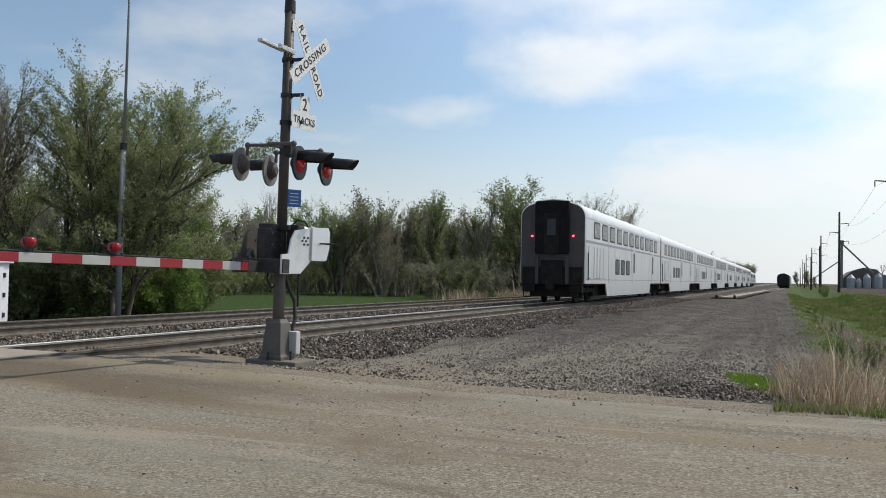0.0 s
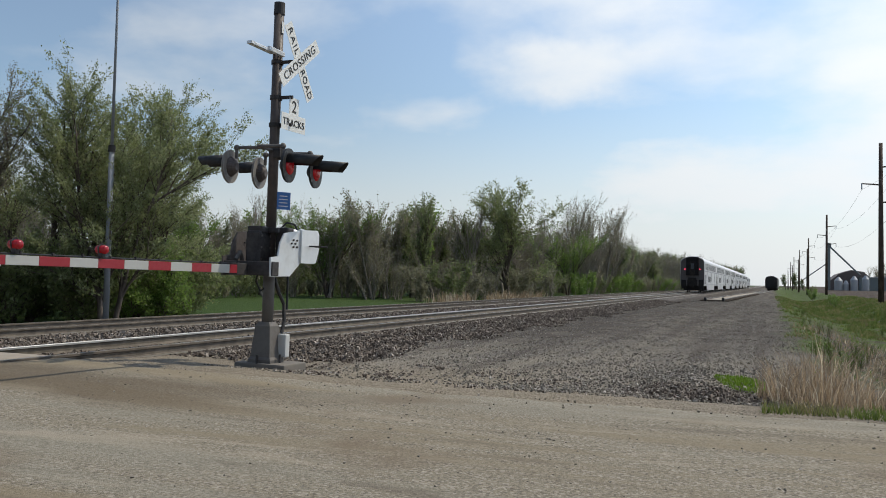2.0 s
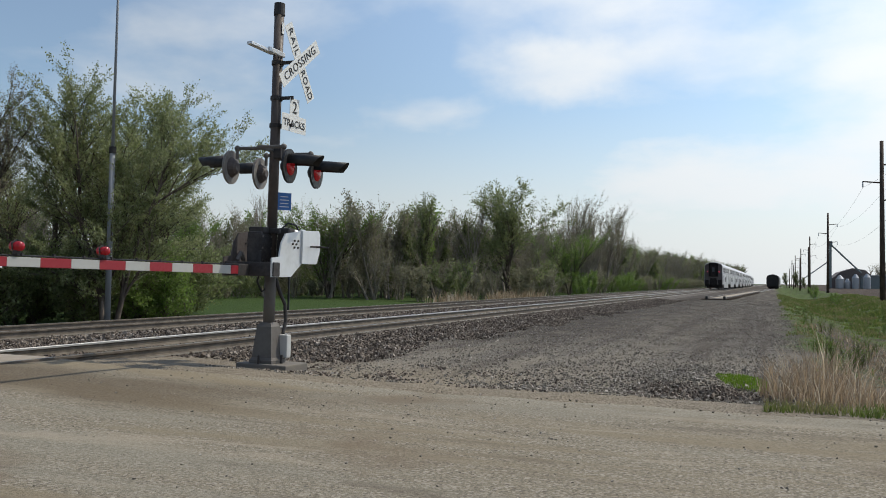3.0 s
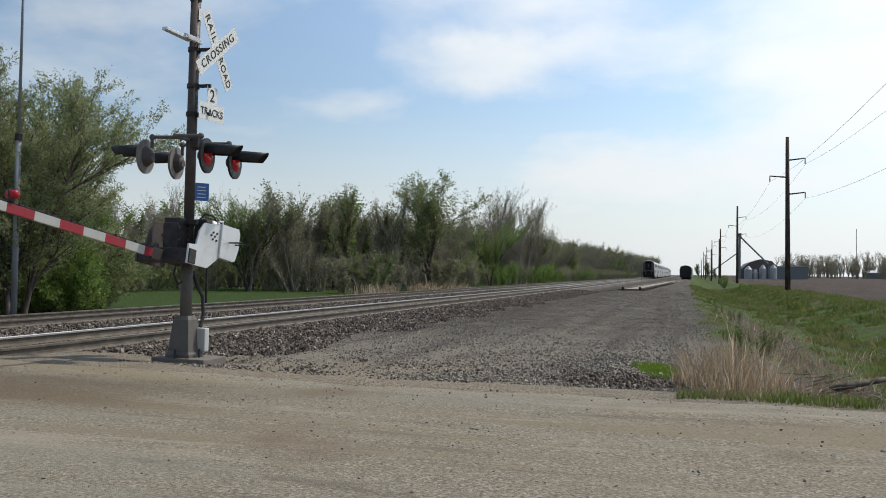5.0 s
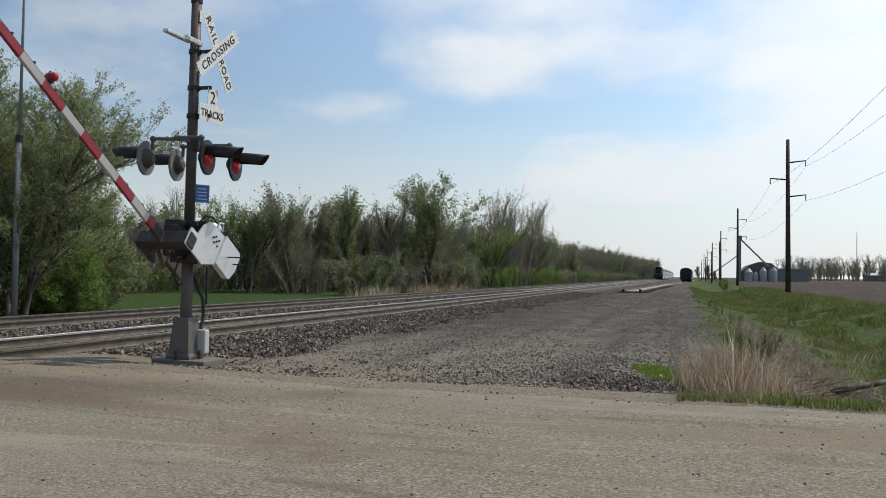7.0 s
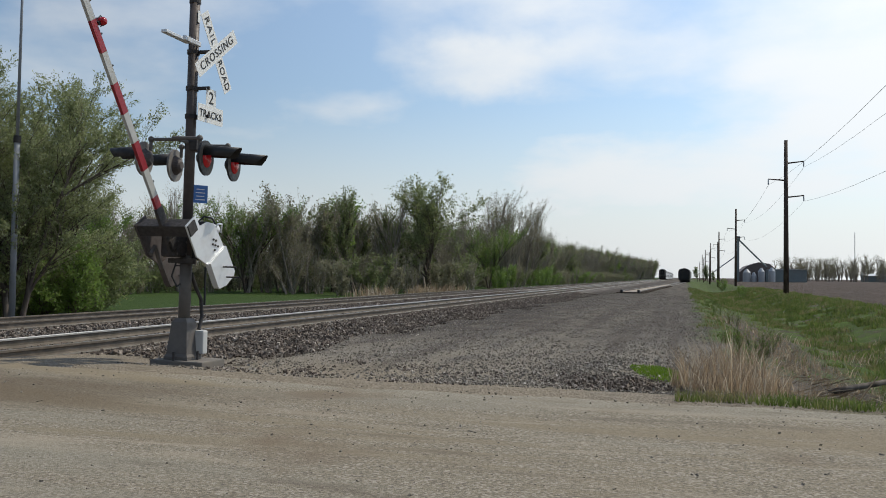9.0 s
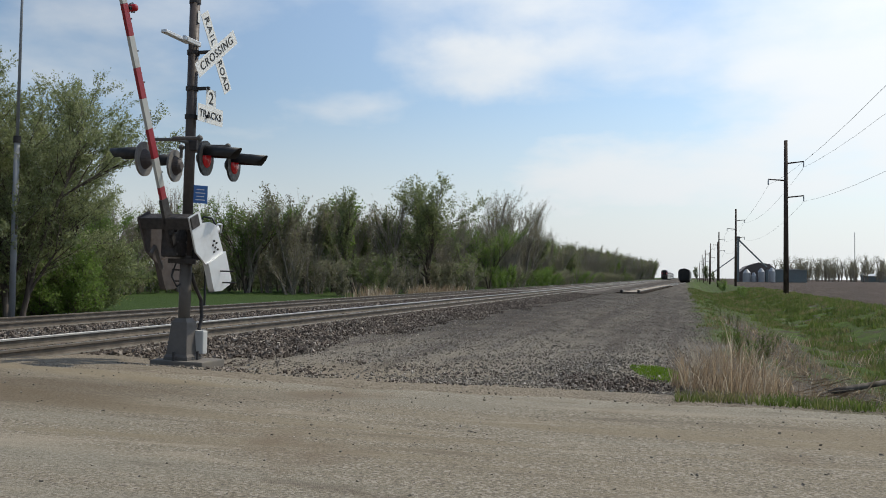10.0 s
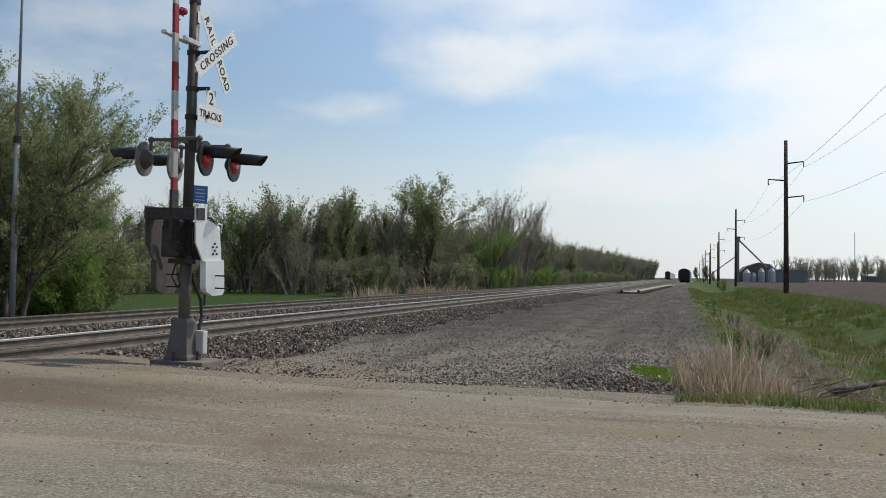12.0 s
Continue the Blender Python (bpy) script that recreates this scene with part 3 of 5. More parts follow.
def build_stones():
    def bed(rng):
        y = 9.2 + 60 * rng.random() ** 1.6
        pick = rng.random()
        x = rng.uniform(-17.2, -7.2) if pick < 0.58 else (rng.uniform(-9.2, -7.1) if pick < 0.86 else -7.2 + 1.5 * rng.random() ** 2)
        if x > -7.2 and (y < 12.6 or noise.noise((x * 0.8, y * 0.35, 41)) + 0.25 < (x + 7.2) * 0.55):
            return None
        for c in TRACKS:
            for s in (-0.753, 0.753):
                if abs(x - c - s) < 0.12:
                    return None
        if x > -9.2 and y < 11.2 + 0.9 * rng.random():
            return None
        inner = any(abs(x - c) < 1.35 for c in TRACKS)
        return x, y, ground_z(x, y) + (0.0 if inner else rng.uniform(0.0, 0.035))
    tagged(rock_mesh(54000, 5, bed, (0.030, 0.070), "ballast", M_BALLAST), "grey-brown crushed stone ballast along the rails", "ballast", kind="stuff")

    def lane(rng):
        y = 9.9 + 72 * rng.random() ** 1.9
        x = rng.uniform(-7.4, 0.6)
        if noise.noise((x * 0.9, y * 0.5, 3)) + 0.5 * rng.random() < 0.05:
            return None
        if x < -1.2 and rng.random() > 0.22 + 0.78 * sm(y + 1.5 * noise.noise((x * 0.5, y * 0.5, 12)), 10.5, 13.5):
            return None
        return x, y, ground_z(x, y) + 0.002
    tagged(rock_mesh(42000, 6, lane, (0.011, 0.036), "gravel", M_PEBBLE), "loose grey gravel scattered on the lane", "gravel", kind="stuff")

    def heap(rng):
        a, r = rng.uniform(0, 6.28), rng.random() ** 0.7
        x, y = -0.75 + 1.05 * r * math.cos(a) - 0.35 * r * math.sin(a), 10.9 + 1.6 * r * math.sin(a)
        if y < 9.9 + 0.5 * noise.noise((x * 1.4, 0, 6)):
            return None
        return x, y, ground_z(x, y) + 0.05 * (1 - r * r) * rng.random() + 0.002
    tagged(rock_mesh(1500, 8, heap, (0.014, 0.044), "stone_spread", M_BALLAST), "dark coarse crushed stone spread at the road edge", "gravel", kind="stuff")

    def coarse(rng):
        x, y = rng.gauss(-1.3, 1.3), 9.5 + abs(rng.gauss(0, 3.2))
        if x > 0.5 or x < -6 or y < 10.1 + 0.6 * noise.noise((x * 1.4, 0, 6)):
            return None
        return x, y, ground_z(x, y) + 0.003
    tagged(rock_mesh(6500, 18, coarse, (0.012, 0.042), "coarse_gravel", M_PEBBLE), "coarse grey stones lying on the gravel lane", "gravel", kind="stuff")

    def shoulder(rng):
        x, y = rng.uniform(-7.0, -2.0), 9.7 + 3.2 * rng.random()
        if noise.noise((x * 1.1, y * 1.3, 31)) < 0.12:
            return None
        return x, y, ground_z(x, y) + 0.004
    tagged(rock_mesh(1500, 19, shoulder, (0.014, 0.050), "loose_stones", M_BALLAST), "dark stones strewn in patches on the shoulder", "gravel", kind="stuff")

    def dust(rng):
        y = rng.uniform(3.4, 9.0)
        x = rng.uniform(-7.5, 5.5)
        return x, y, 0.045 + (RAIL_TOP - 0.02) * sm(x, -4.5, -8.6) - 0.03 * abs((y - 2.95) / 5.95) ** 2
    tagged(rock_mesh(1000, 9, dust, (0.008, 0.022), "road_grit", M_PEBBLE), "loose stone chips lying on the road", "gravel", kind="stuff")


build_ground()
build_road()
build_tracks()
build_stones()


# ---------------------------------------------------------------- crossing signal with gate
MAST = (-6.98, 10.84)
PIVOT = (0.0, -0.05, 1.64)


def blade_outline(l, w):
    return [(-l / 2, -w / 2), (l / 2, -w / 2), (l / 2, w / 2), (-l / 2, w / 2)]


def board(outline, thick, parent, name, material, at, label=""):
    bm = prism(outline, -thick / 2, thick / 2, axes="xy")
    return part(name, bm, material, parent, label, at=at)


FACE = Matrix(((0, 0, 1, 0), (1, 0, 0, 0), (0, 1, 0, 0), (0, 0, 0, 1)))   # board plane to face +x, its right is +y


def flasher(parent, side, y, z, lit):
    """One lamp unit: round backplate, housing, lens and visor. side +1 faces +x."""
    at = Matrix.Translation((0.50 * side, y, z)) @ Matrix.Rotation(radians(8 if side > 0 else 188), 4, "Z")
    bm = rod((-0.02, 0, 0), (0.012, 0, 0), 0.245, 0.245, 28)
    plate = part("lamp_backplate", bm, M_BLACK if side > 0 else M_BACKPLATE, parent, "round weathered backplate", at=at)
    bm = rod((-0.09, 0, 0), (-0.02, 0, 0), 0.10, 0.15, 20)
    rod((-0.12, 0, 0), (-0.09, 0, 0), 0.06, 0.10, 16, bm)
    part("lamp_housing", bm, M_DARK if side > 0 else M_MASTDARK, plate)
    bm = bmesh.new()
    bmesh.ops.create_uvsphere(bm, u_segments=20, v_segments=10, radius=0.135, matrix=Matrix.Translation((0.012, 0, 0)) @ Matrix.Diagonal((0.32, 1, 1, 1)))
    part("lens", bm, M_LENS, plate, "round red lens", True)
    bm = bmesh.new()
    n, L = 16, 0.50
    rows = []
    for u in (0.0, 1.0):
        for rad in (0.138, 0.132):
            row = []
            for i in range(n + 1):
                a = radians(-8 + 196 * i / n)
                ln = 0.012 + L * u * (0.78 + 0.22 * math.sin(a))
                row.append(bm.verts.new((ln, rad * (1 - 0.16 * u) * math.cos(a), 0.045 + rad * (1 - 0.10 * u) * math.sin(a) - 0.02 * u)))
            rows.append(row)
    for a, b in ((0, 2), (3, 1), (2, 3), (1, 0)):
        for i in range(n):
            bm.faces.new((rows[a][i], rows[b][i], rows[b][i + 1], rows[a][i + 1]))
    bmesh.ops.recalc_face_normals(bm, faces=bm.faces)
    part("visor", bm, M_BLACK, plate, "long black visor", True)
    bm = tube([(-0.10, 0, 0.12), (-0.10, 0, 0.28), (-0.50, 0, 0.28)], 0.025)
    bmesh.ops.create_uvsphere(bm, u_segments=10, v_segments=6, radius=0.045, matrix=Matrix.Translation((-0.10, 0, 0.28)))
    part("hanger", bm, M_MAST, plate)


def build_signal():
    s = thing("crossing_signal", pose(MAST[0], MAST[1], 0.0, 0, 0.9, 0), "weathered aluminium railroad crossing signal with gate, crossbuck and flashers", "crossing signal")
    base = bmesh.new()
    box((0.85, 0.62, 0.16), (0.05, 0.05, -0.075), 0.02, base)
    part("foundation", base, M_CONC, s, "low concrete foundation")
    bm = bmesh.new()
    prof = [(0.27, 0.0), (0.27, 0.05), (0.235, 0.09), (0.175, 0.54), (0.12, 0.60)]
    n = 4
    rings = [[bm.verts.new((r * math.cos(radians(90 * i + 45)), r * math.sin(radians(90 * i + 45)), z)) for i in range(n)] for r, z in prof]
    for a, b in zip(rings, rings[1:]):
        for i in range(n):
            bm.faces.new((a[i], a[(i + 1) % n], b[(i + 1) % n], b[i]))
    part("mast_base", bm, M_MAST, s, "tapered cast mast base")
    for i in range(4):
        a = radians(90 * i)
        part("anchor_bolt", rod((0.24 * math.cos(a), 0.24 * math.sin(a), 0.0), (0.24 * math.cos(a), 0.24 * math.sin(a), 0.13), 0.018, None, 6), M_DARK, s)
    part("mast", rod((0, 0, 0.5), (0, 0, 1.5), 0.085, 0.085, 20), M_MAST, s, "grey weathered round lower mast", True)
    # the upper mast is darker and browner than the lower
    part("upper_mast", rod((0, 0, 1.5), (0, 0, 5.22), 0.075, 0.073, 20), M_MASTDARK, s, "dark upper mast", True)
    bm = rod((0, 0, 5.18), (0, 0, 5.36), 0.085, 0.08, 16)
    part("mast_cap", bm, M_DARK, s)
    part("band_tag", box((0.004, 0.06, 0.17), (0.08, -0.01, 4.98), 0, None), M_WHITE, s, "small white tag")
    # side box and conduit
    bm = box((0.15, 0.12, 0.34), (0.20, 0.14, 0.25), 0.02)
    part("junction_box", bm, M_BOXGREY, s, "pale grey junction box")
    part("conduit", tube([(0.05, 0.06, 1.25), (0.08, 0.14, 1.05), (0.12, 0.24, 0.86), (0.14, 0.24, 0.60), (0.15, 0.16, 0.43)], 0.028), M_DARK, s, "bent black conduit")
    part("cable", tube([(-0.08, -0.1, 1.45), (-0.11, -0.18, 1.2), (-0.06, -0.12, 1.05), (0.03, 0.06, 1.2), (0.05, 0.09, 1.5)], 0.013, 6), M_BLACK, s)
    # gate mechanism
    bm = box((0.24, 0.30, 0.46), (-0.09, -0.18, 1.70), 0.035)
    box((0.26, 0.16, 0.10), (-0.09, -0.20, 1.95), 0.02, bm)
    part("gate_mechanism", bm, M_DARK, s, "dark grey cast gate mechanism")
    bm = box((0.20, 0.20, 0.56), (0.17, 0.12, 1.72), 0.03)
    part("motor_housing", bm, M_DARK, s, "dark motor housing")
    part("motor_cover", rod((0.20, 0.20, 1.90), (0.20, 0.42, 1.90), 0.10, 0.085, 18), M_SILVER, s, "rounded pale motor cover", True)
    part("cover_handle", tube([(0.30, 0.22, 1.86), (0.34, 0.26, 1.98), (0.34, 0.38, 1.98), (0.30, 0.42, 1.86)], 0.012, 6), M_SILVER, s)
    part("cable_loop", tube([(0.12, 0.1, 2.0), (0.16, 0.18, 2.08), (0.22, 0.3, 2.06), (0.26, 0.36, 1.95), (0.24, 0.34, 1.6), (0.18, 0.2, 1.45)], 0.014, 6), M_BLACK, s)
    for k in range(6):
        part("cover_bolt", rod((0.02, -0.30 + 0.22 * (k % 2), 1.52 + 0.17 * (k // 2)), (0.05, -0.30 + 0.22 * (k % 2), 1.52 + 0.17 * (k // 2)), 0.018, None, 6), M_MAST, s)
    part("mechanism_lid", box((0.03, 0.26, 0.40), (0.03, -0.19, 1.69), 0.01), M_DARK, s)
    part("crank_link", tube([(-0.30, -0.15, 1.30), (-0.32, -0.30, 1.62), (-0.30, -0.42, 1.50)], 0.03, 8), M_MAST, s)
    for z in (1.42, 1.95):
        bm = rod((0, 0, z - 0.04), (0, 0, z + 0.04), 0.12, 0.12, 16)
        box((0.42, 0.07, 0.07), (0, -0.11, z), 0.01, bm)
        part("mounting_clamp", bm, M_DARK, s)
    # signs
    cb = Matrix.Translation((0.33, 0.06, 4.46)) @ Matrix.Rotation(radians(-2), 4, "Z") @ FACE
    for word, ang, dz in (("RAILROAD", -56, 0.0), ("CROSSING", 38, 0.008)):
        at = cb @ Matrix.Translation((0.02, 0, dz)) @ Matrix.Rotation(radians(ang), 4, "Z")
        b = board(blade_outline(1.20, 0.21), 0.006, s, "crossbuck_blade", M_WHITE, at, "white crossbuck blade with black letters")
        if word == "RAILROAD":
            lettering("RAIL", 0.165, M_LETTER, b, pose(-0.335, 0, 0.006), stretch=1.05, gap=1.22)
            lettering("ROAD", 0.165, M_LETTER, b, pose(0.345, 0, 0.006), stretch=0.95, gap=1.1)
        else:
            lettering(word, 0.165, M_LETTER, b, pose(0, 0, 0.006), stretch=1.12, gap=1.16)
    trk = [(-0.31, -0.14), (0.31, -0.14), (0.31, 0.11), (0.12, 0.11), (0.12, 0.36), (-0.12, 0.36), (-0.12, 0.11), (-0.31, 0.11)]
    b = board(trk, 0.006, s, "track_count_sign", M_WHITE, Matrix.Translation((0.26, 0.09, 3.57)) @ Matrix.Rotation(radians(-3), 4, "Z") @ FACE, "white two-track sign with black letters")
    lettering("2", 0.25, M_LETTER, b, pose(0, 0.22, 0.006))
    lettering("TRACKS", 0.15, M_LETTER, b, pose(0, -0.02, 0.006), stretch=1.0)
    for z in (3.52, 3.93, 4.46):
        bm = rod((0, 0, z - 0.03), (0, 0, z + 0.03), 0.092, 0.092, 16)
        box((0.26, 0.035, 0.05), (0.16, 0.0, z), 0.006, bm)
        part("sign_bracket", bm, M_DARK, s)
    b = board(blade_outline(0.26, 0.22), 0.005, s, "notice_plate", M_BLUE, Matrix.Translation((0.13, 0.10, 2.40)) @ Matrix.Rotation(radians(-38), 4, "Z") @ FACE @ Matrix.Rotation(radians(90), 4, "Z"), "small blue emergency notice plate")
    for i in range(4):
        part("notice_bar", box((0.012, 0.14 - 0.02 * (i % 2), 0.003), (-0.08 + 0.05 * i, 0, 0.005)), M_WHITE, b)
    # crossing bell / antenna bracket near the top
    bm = box((0.09, 0.62, 0.045), (-0.05, -0.36, 4.60), 0.008)
    part("top_bracket", bm, M_SILVER, s, "flat pale bracket")
    bm = box((0.05, 0.40, 0.07), (0.10, -0.20, 4.57), 0.008)
    part("side_bracket", bm, M_SILVER, s)
    # flashers on their cross-arm
    bm = rod((0.0, -0.40, 3.14), (0.0, 0.40, 3.14), 0.026, 0.026, 10)
    part("lamp_crossarm", bm, M_MAST, s, "grey pipe cross-arm")
    bm = box((0.20, 0.26, 0.16), (0.05, 0.06, 3.10), 0.02)
    part("lamp_junction", bm, M_DARK, s)
    for y in (-0.38, 0.38):
        flasher(s, 1, y, 2.86, True)
        flasher(s, -1, y, 2.86, False)
    # the moving arm: turns about the pivot, x axis
    arm = new("gate_arm")
    arm.parent = s
    arm["label"] = "red and white striped gate arm with counterweights"
    arm.matrix_basis = pose(*PIVOT)
    zc = -0.28
    bm = box((0.05, 0.70, 0.16), (0, -0.45, zc), 0.01)
    box((0.10, 0.16, 0.34), (0, -0.20, zc + 0.12), 0.01, bm)
    part("arm_root", bm, M_DARK, arm, "dark arm bracket")
    L, y = 7.6, -0.72
    i = 0
    while y > -L:
        w = 0.4064 if i else 0.25
        taper = 0.060 * (1 + y / 22)
        part("stripe", box((0.045, w - 0.001, 2 * taper), (0, y - w / 2, zc), 0.004), M_RED if i % 2 == 0 else M_ARMWHITE, arm)
        y -= w
        i += 1
    part("arm_cable", tube([(0, -0.5, zc + 0.075), (0, -L, zc + 0.055)], 0.008, 6), M_BLACK, arm)
    for k in range(17):
        part("cable_clip", box((0.03, 0.02, 0.035), (0, -0.75 - 0.41 * k, zc + 0.075)), M_DARK, arm)
    for yy in (-3.34, -4.50, -7.4):
        bm = rod((-0.05, 0, 0), (0.05, 0, 0), 0.048, 0.048, 14)
        bmesh.ops.create_uvsphere(bm, u_segments=12, v_segments=8, radius=0.048, matrix=Matrix.Translation((0.05, 0, 0)) @ Matrix.Diagonal((0.6, 1, 1, 1)))
        bmesh.ops.create_uvsphere(bm, u_segments=12, v_segments=8, radius=0.048, matrix=Matrix.Translation((-0.05, 0, 0)) @ Matrix.Diagonal((0.6, 1, 1, 1)))
        lamp = part("arm_lamp", bm, M_ARMLAMP, arm, "small red arm lamp", True, pose(0, yy, zc + 0.155))
        part("lamp_foot", box((0.06, 0.05, 0.05), (0, 0, -0.06), 0.008), M_BLACK, lamp)
        part("lamp_guard", tube([(0, -0.05, -0.04), (0, -0.06, 0.03), (0, 0, 0.065), (0, 0.06, 0.03), (0, 0.05, -0.04)], 0.008, 6), M_BLACK, lamp)
    # crossbar and the two counterweight plates, which point away from the arm
    bm = box((0.86, 0.17, 0.20), (0.0, -0.46, -0.26), 0.012)
    part("arm_crossbar", bm, M_DARK, arm, "dark steel crossbar")
    plate = [(-0.56, -0.37), (-0.56, -0.10), (-0.38, -0.08), (-0.33, 0.12), (-0.22, 0.26), (0.22, 0.32), (0.24, -0.16), (-0.05, -0.36)]
    weight = [(-0.30, -0.18), (-0.30, 0.31), (0.16, 0.33), (0.21, 0.27), (0.21, 0.02), (0.14, -0.16), (0.08, -0.18)]
    for sx, m in ((0.40, M_SILVER), (-0.40, M_MASTDARK)):
        bm = prism(plate, sx - 0.012, sx + 0.012, axes="yz")
        p = part("counterweight_arm", bm, m, arm, "pale shaped counterweight plate")
        bm = prism([(u + 0.50, v + 0.02) for u, v in weight], sx - 0.045, sx + 0.045, axes="yz")
        part("counterweight", bm, m, p)
        for k, (u, v) in enumerate(((0.10, 0.02), (0.20, 0.02), (0.15, 0.07), (0.15, -0.03), (0.25, 0.07), (0.25, -0.03))):
            part("bolt", rod((sx + 0.01, u - 0.14, v + 0.1), (sx + 0.03, u - 0.14, v + 0.1), 0.016, None, 6), M_DARK, p)
        for v in (-0.08, 0.10):
            part("threaded_rod", rod((sx - 0.05, 0.50 + v, 0.1), (sx + 0.26, 0.50 + v, 0.1), 0.012, None, 6), M_DARK, p)
    return s, arm


signal, gate_arm = build_signal()


# ---------------------------------------------------------------- passenger train
CAR_L, CAR_PITCH = 25.4, 25.91


def car_outline(inset=0.0):
    """Cross-section of a bilevel car above the rail: straight sides and a rounded roof."""
    w, pts = 1.55 - inset, []
    pts.append((w, 0.95))
    pts.append((w, 4.05))
    for i in range(1, 9):
        a = radians(90 * i / 9)
        pts.append((w - 0.62 + 0.62 * math.cos(a) + 0.0, 4.05 + 0.62 * math.sin(a)))
    pts.append((0.55, 4.84 - inset))
    pts.append((0.0, 4.90 - inset))
    return pts + [(-u, v) for u, v in pts[-2::-1]]


def wheelset_truck(parent, y):
    bm = bmesh.new()
    for sx in (-1.0, 1.0):
        box((0.16, 3.1, 0.22), (sx, 0, 0.62), 0.03, bm)
        box((0.20, 0.55, 0.34), (sx, 0, 0.72), 0.04, bm)
        for dy in (-1.3, 1.3):
            box((0.24, 0.36, 0.40), (sx, dy, 0.50), 0.04, bm)
    box((2.1, 0.5, 0.3), (0, 0, 0.62), 0.03, bm)
    tr = part("truck", bm, M_UNDER, parent, "dark two-axle truck", at=pose(0, y, 0))
    for dy in (-1.3, 1.3):
        bm = rod((-0.72, dy, 0.46), (0.72, dy, 0.46), 0.08, None, 10)
        for sx in (-0.75, 0.75):
            rod((sx - 0.06, dy, 0.46), (sx + 0.06, dy, 0.46), 0.46, 0.46, 22, bm)
        part("wheelset", bm, M_UNDER, tr)


def framed_window(parent, y0, y1, z0, z1, side, name="window"):
    x = side * 1.552
    r = 0.09
    def rounded(a0, a1, b0, b1, r):
        out = []
        for cx, cz, st in ((a1 - r, b1 - r, 0), (a0 + r, b1 - r, 90), (a0 + r, b0 + r, 180), (a1 - r, b0 + r, 270)):
            for k in range(4):
                a = radians(st + 30 * k)
                out.append((cx + r * math.cos(a), cz + r * math.sin(a)))
        return out
    bm = prism(rounded(y0 - 0.09, y1 + 0.09, z0 - 0.07, z1 + 0.07, r + 0.05), x - 0.02 * side, x + 0.010 * side, axes="yz")
    fr = part(name, bm, M_GASKET, parent)
    bm = prism(rounded(y0, y1, z0, z1, r), x - 0.01 * side, x + 0.016 * side, axes="yz")
    part("pane", bm, M_TINT if name == "lower_window" else M_WINDOW, fr)


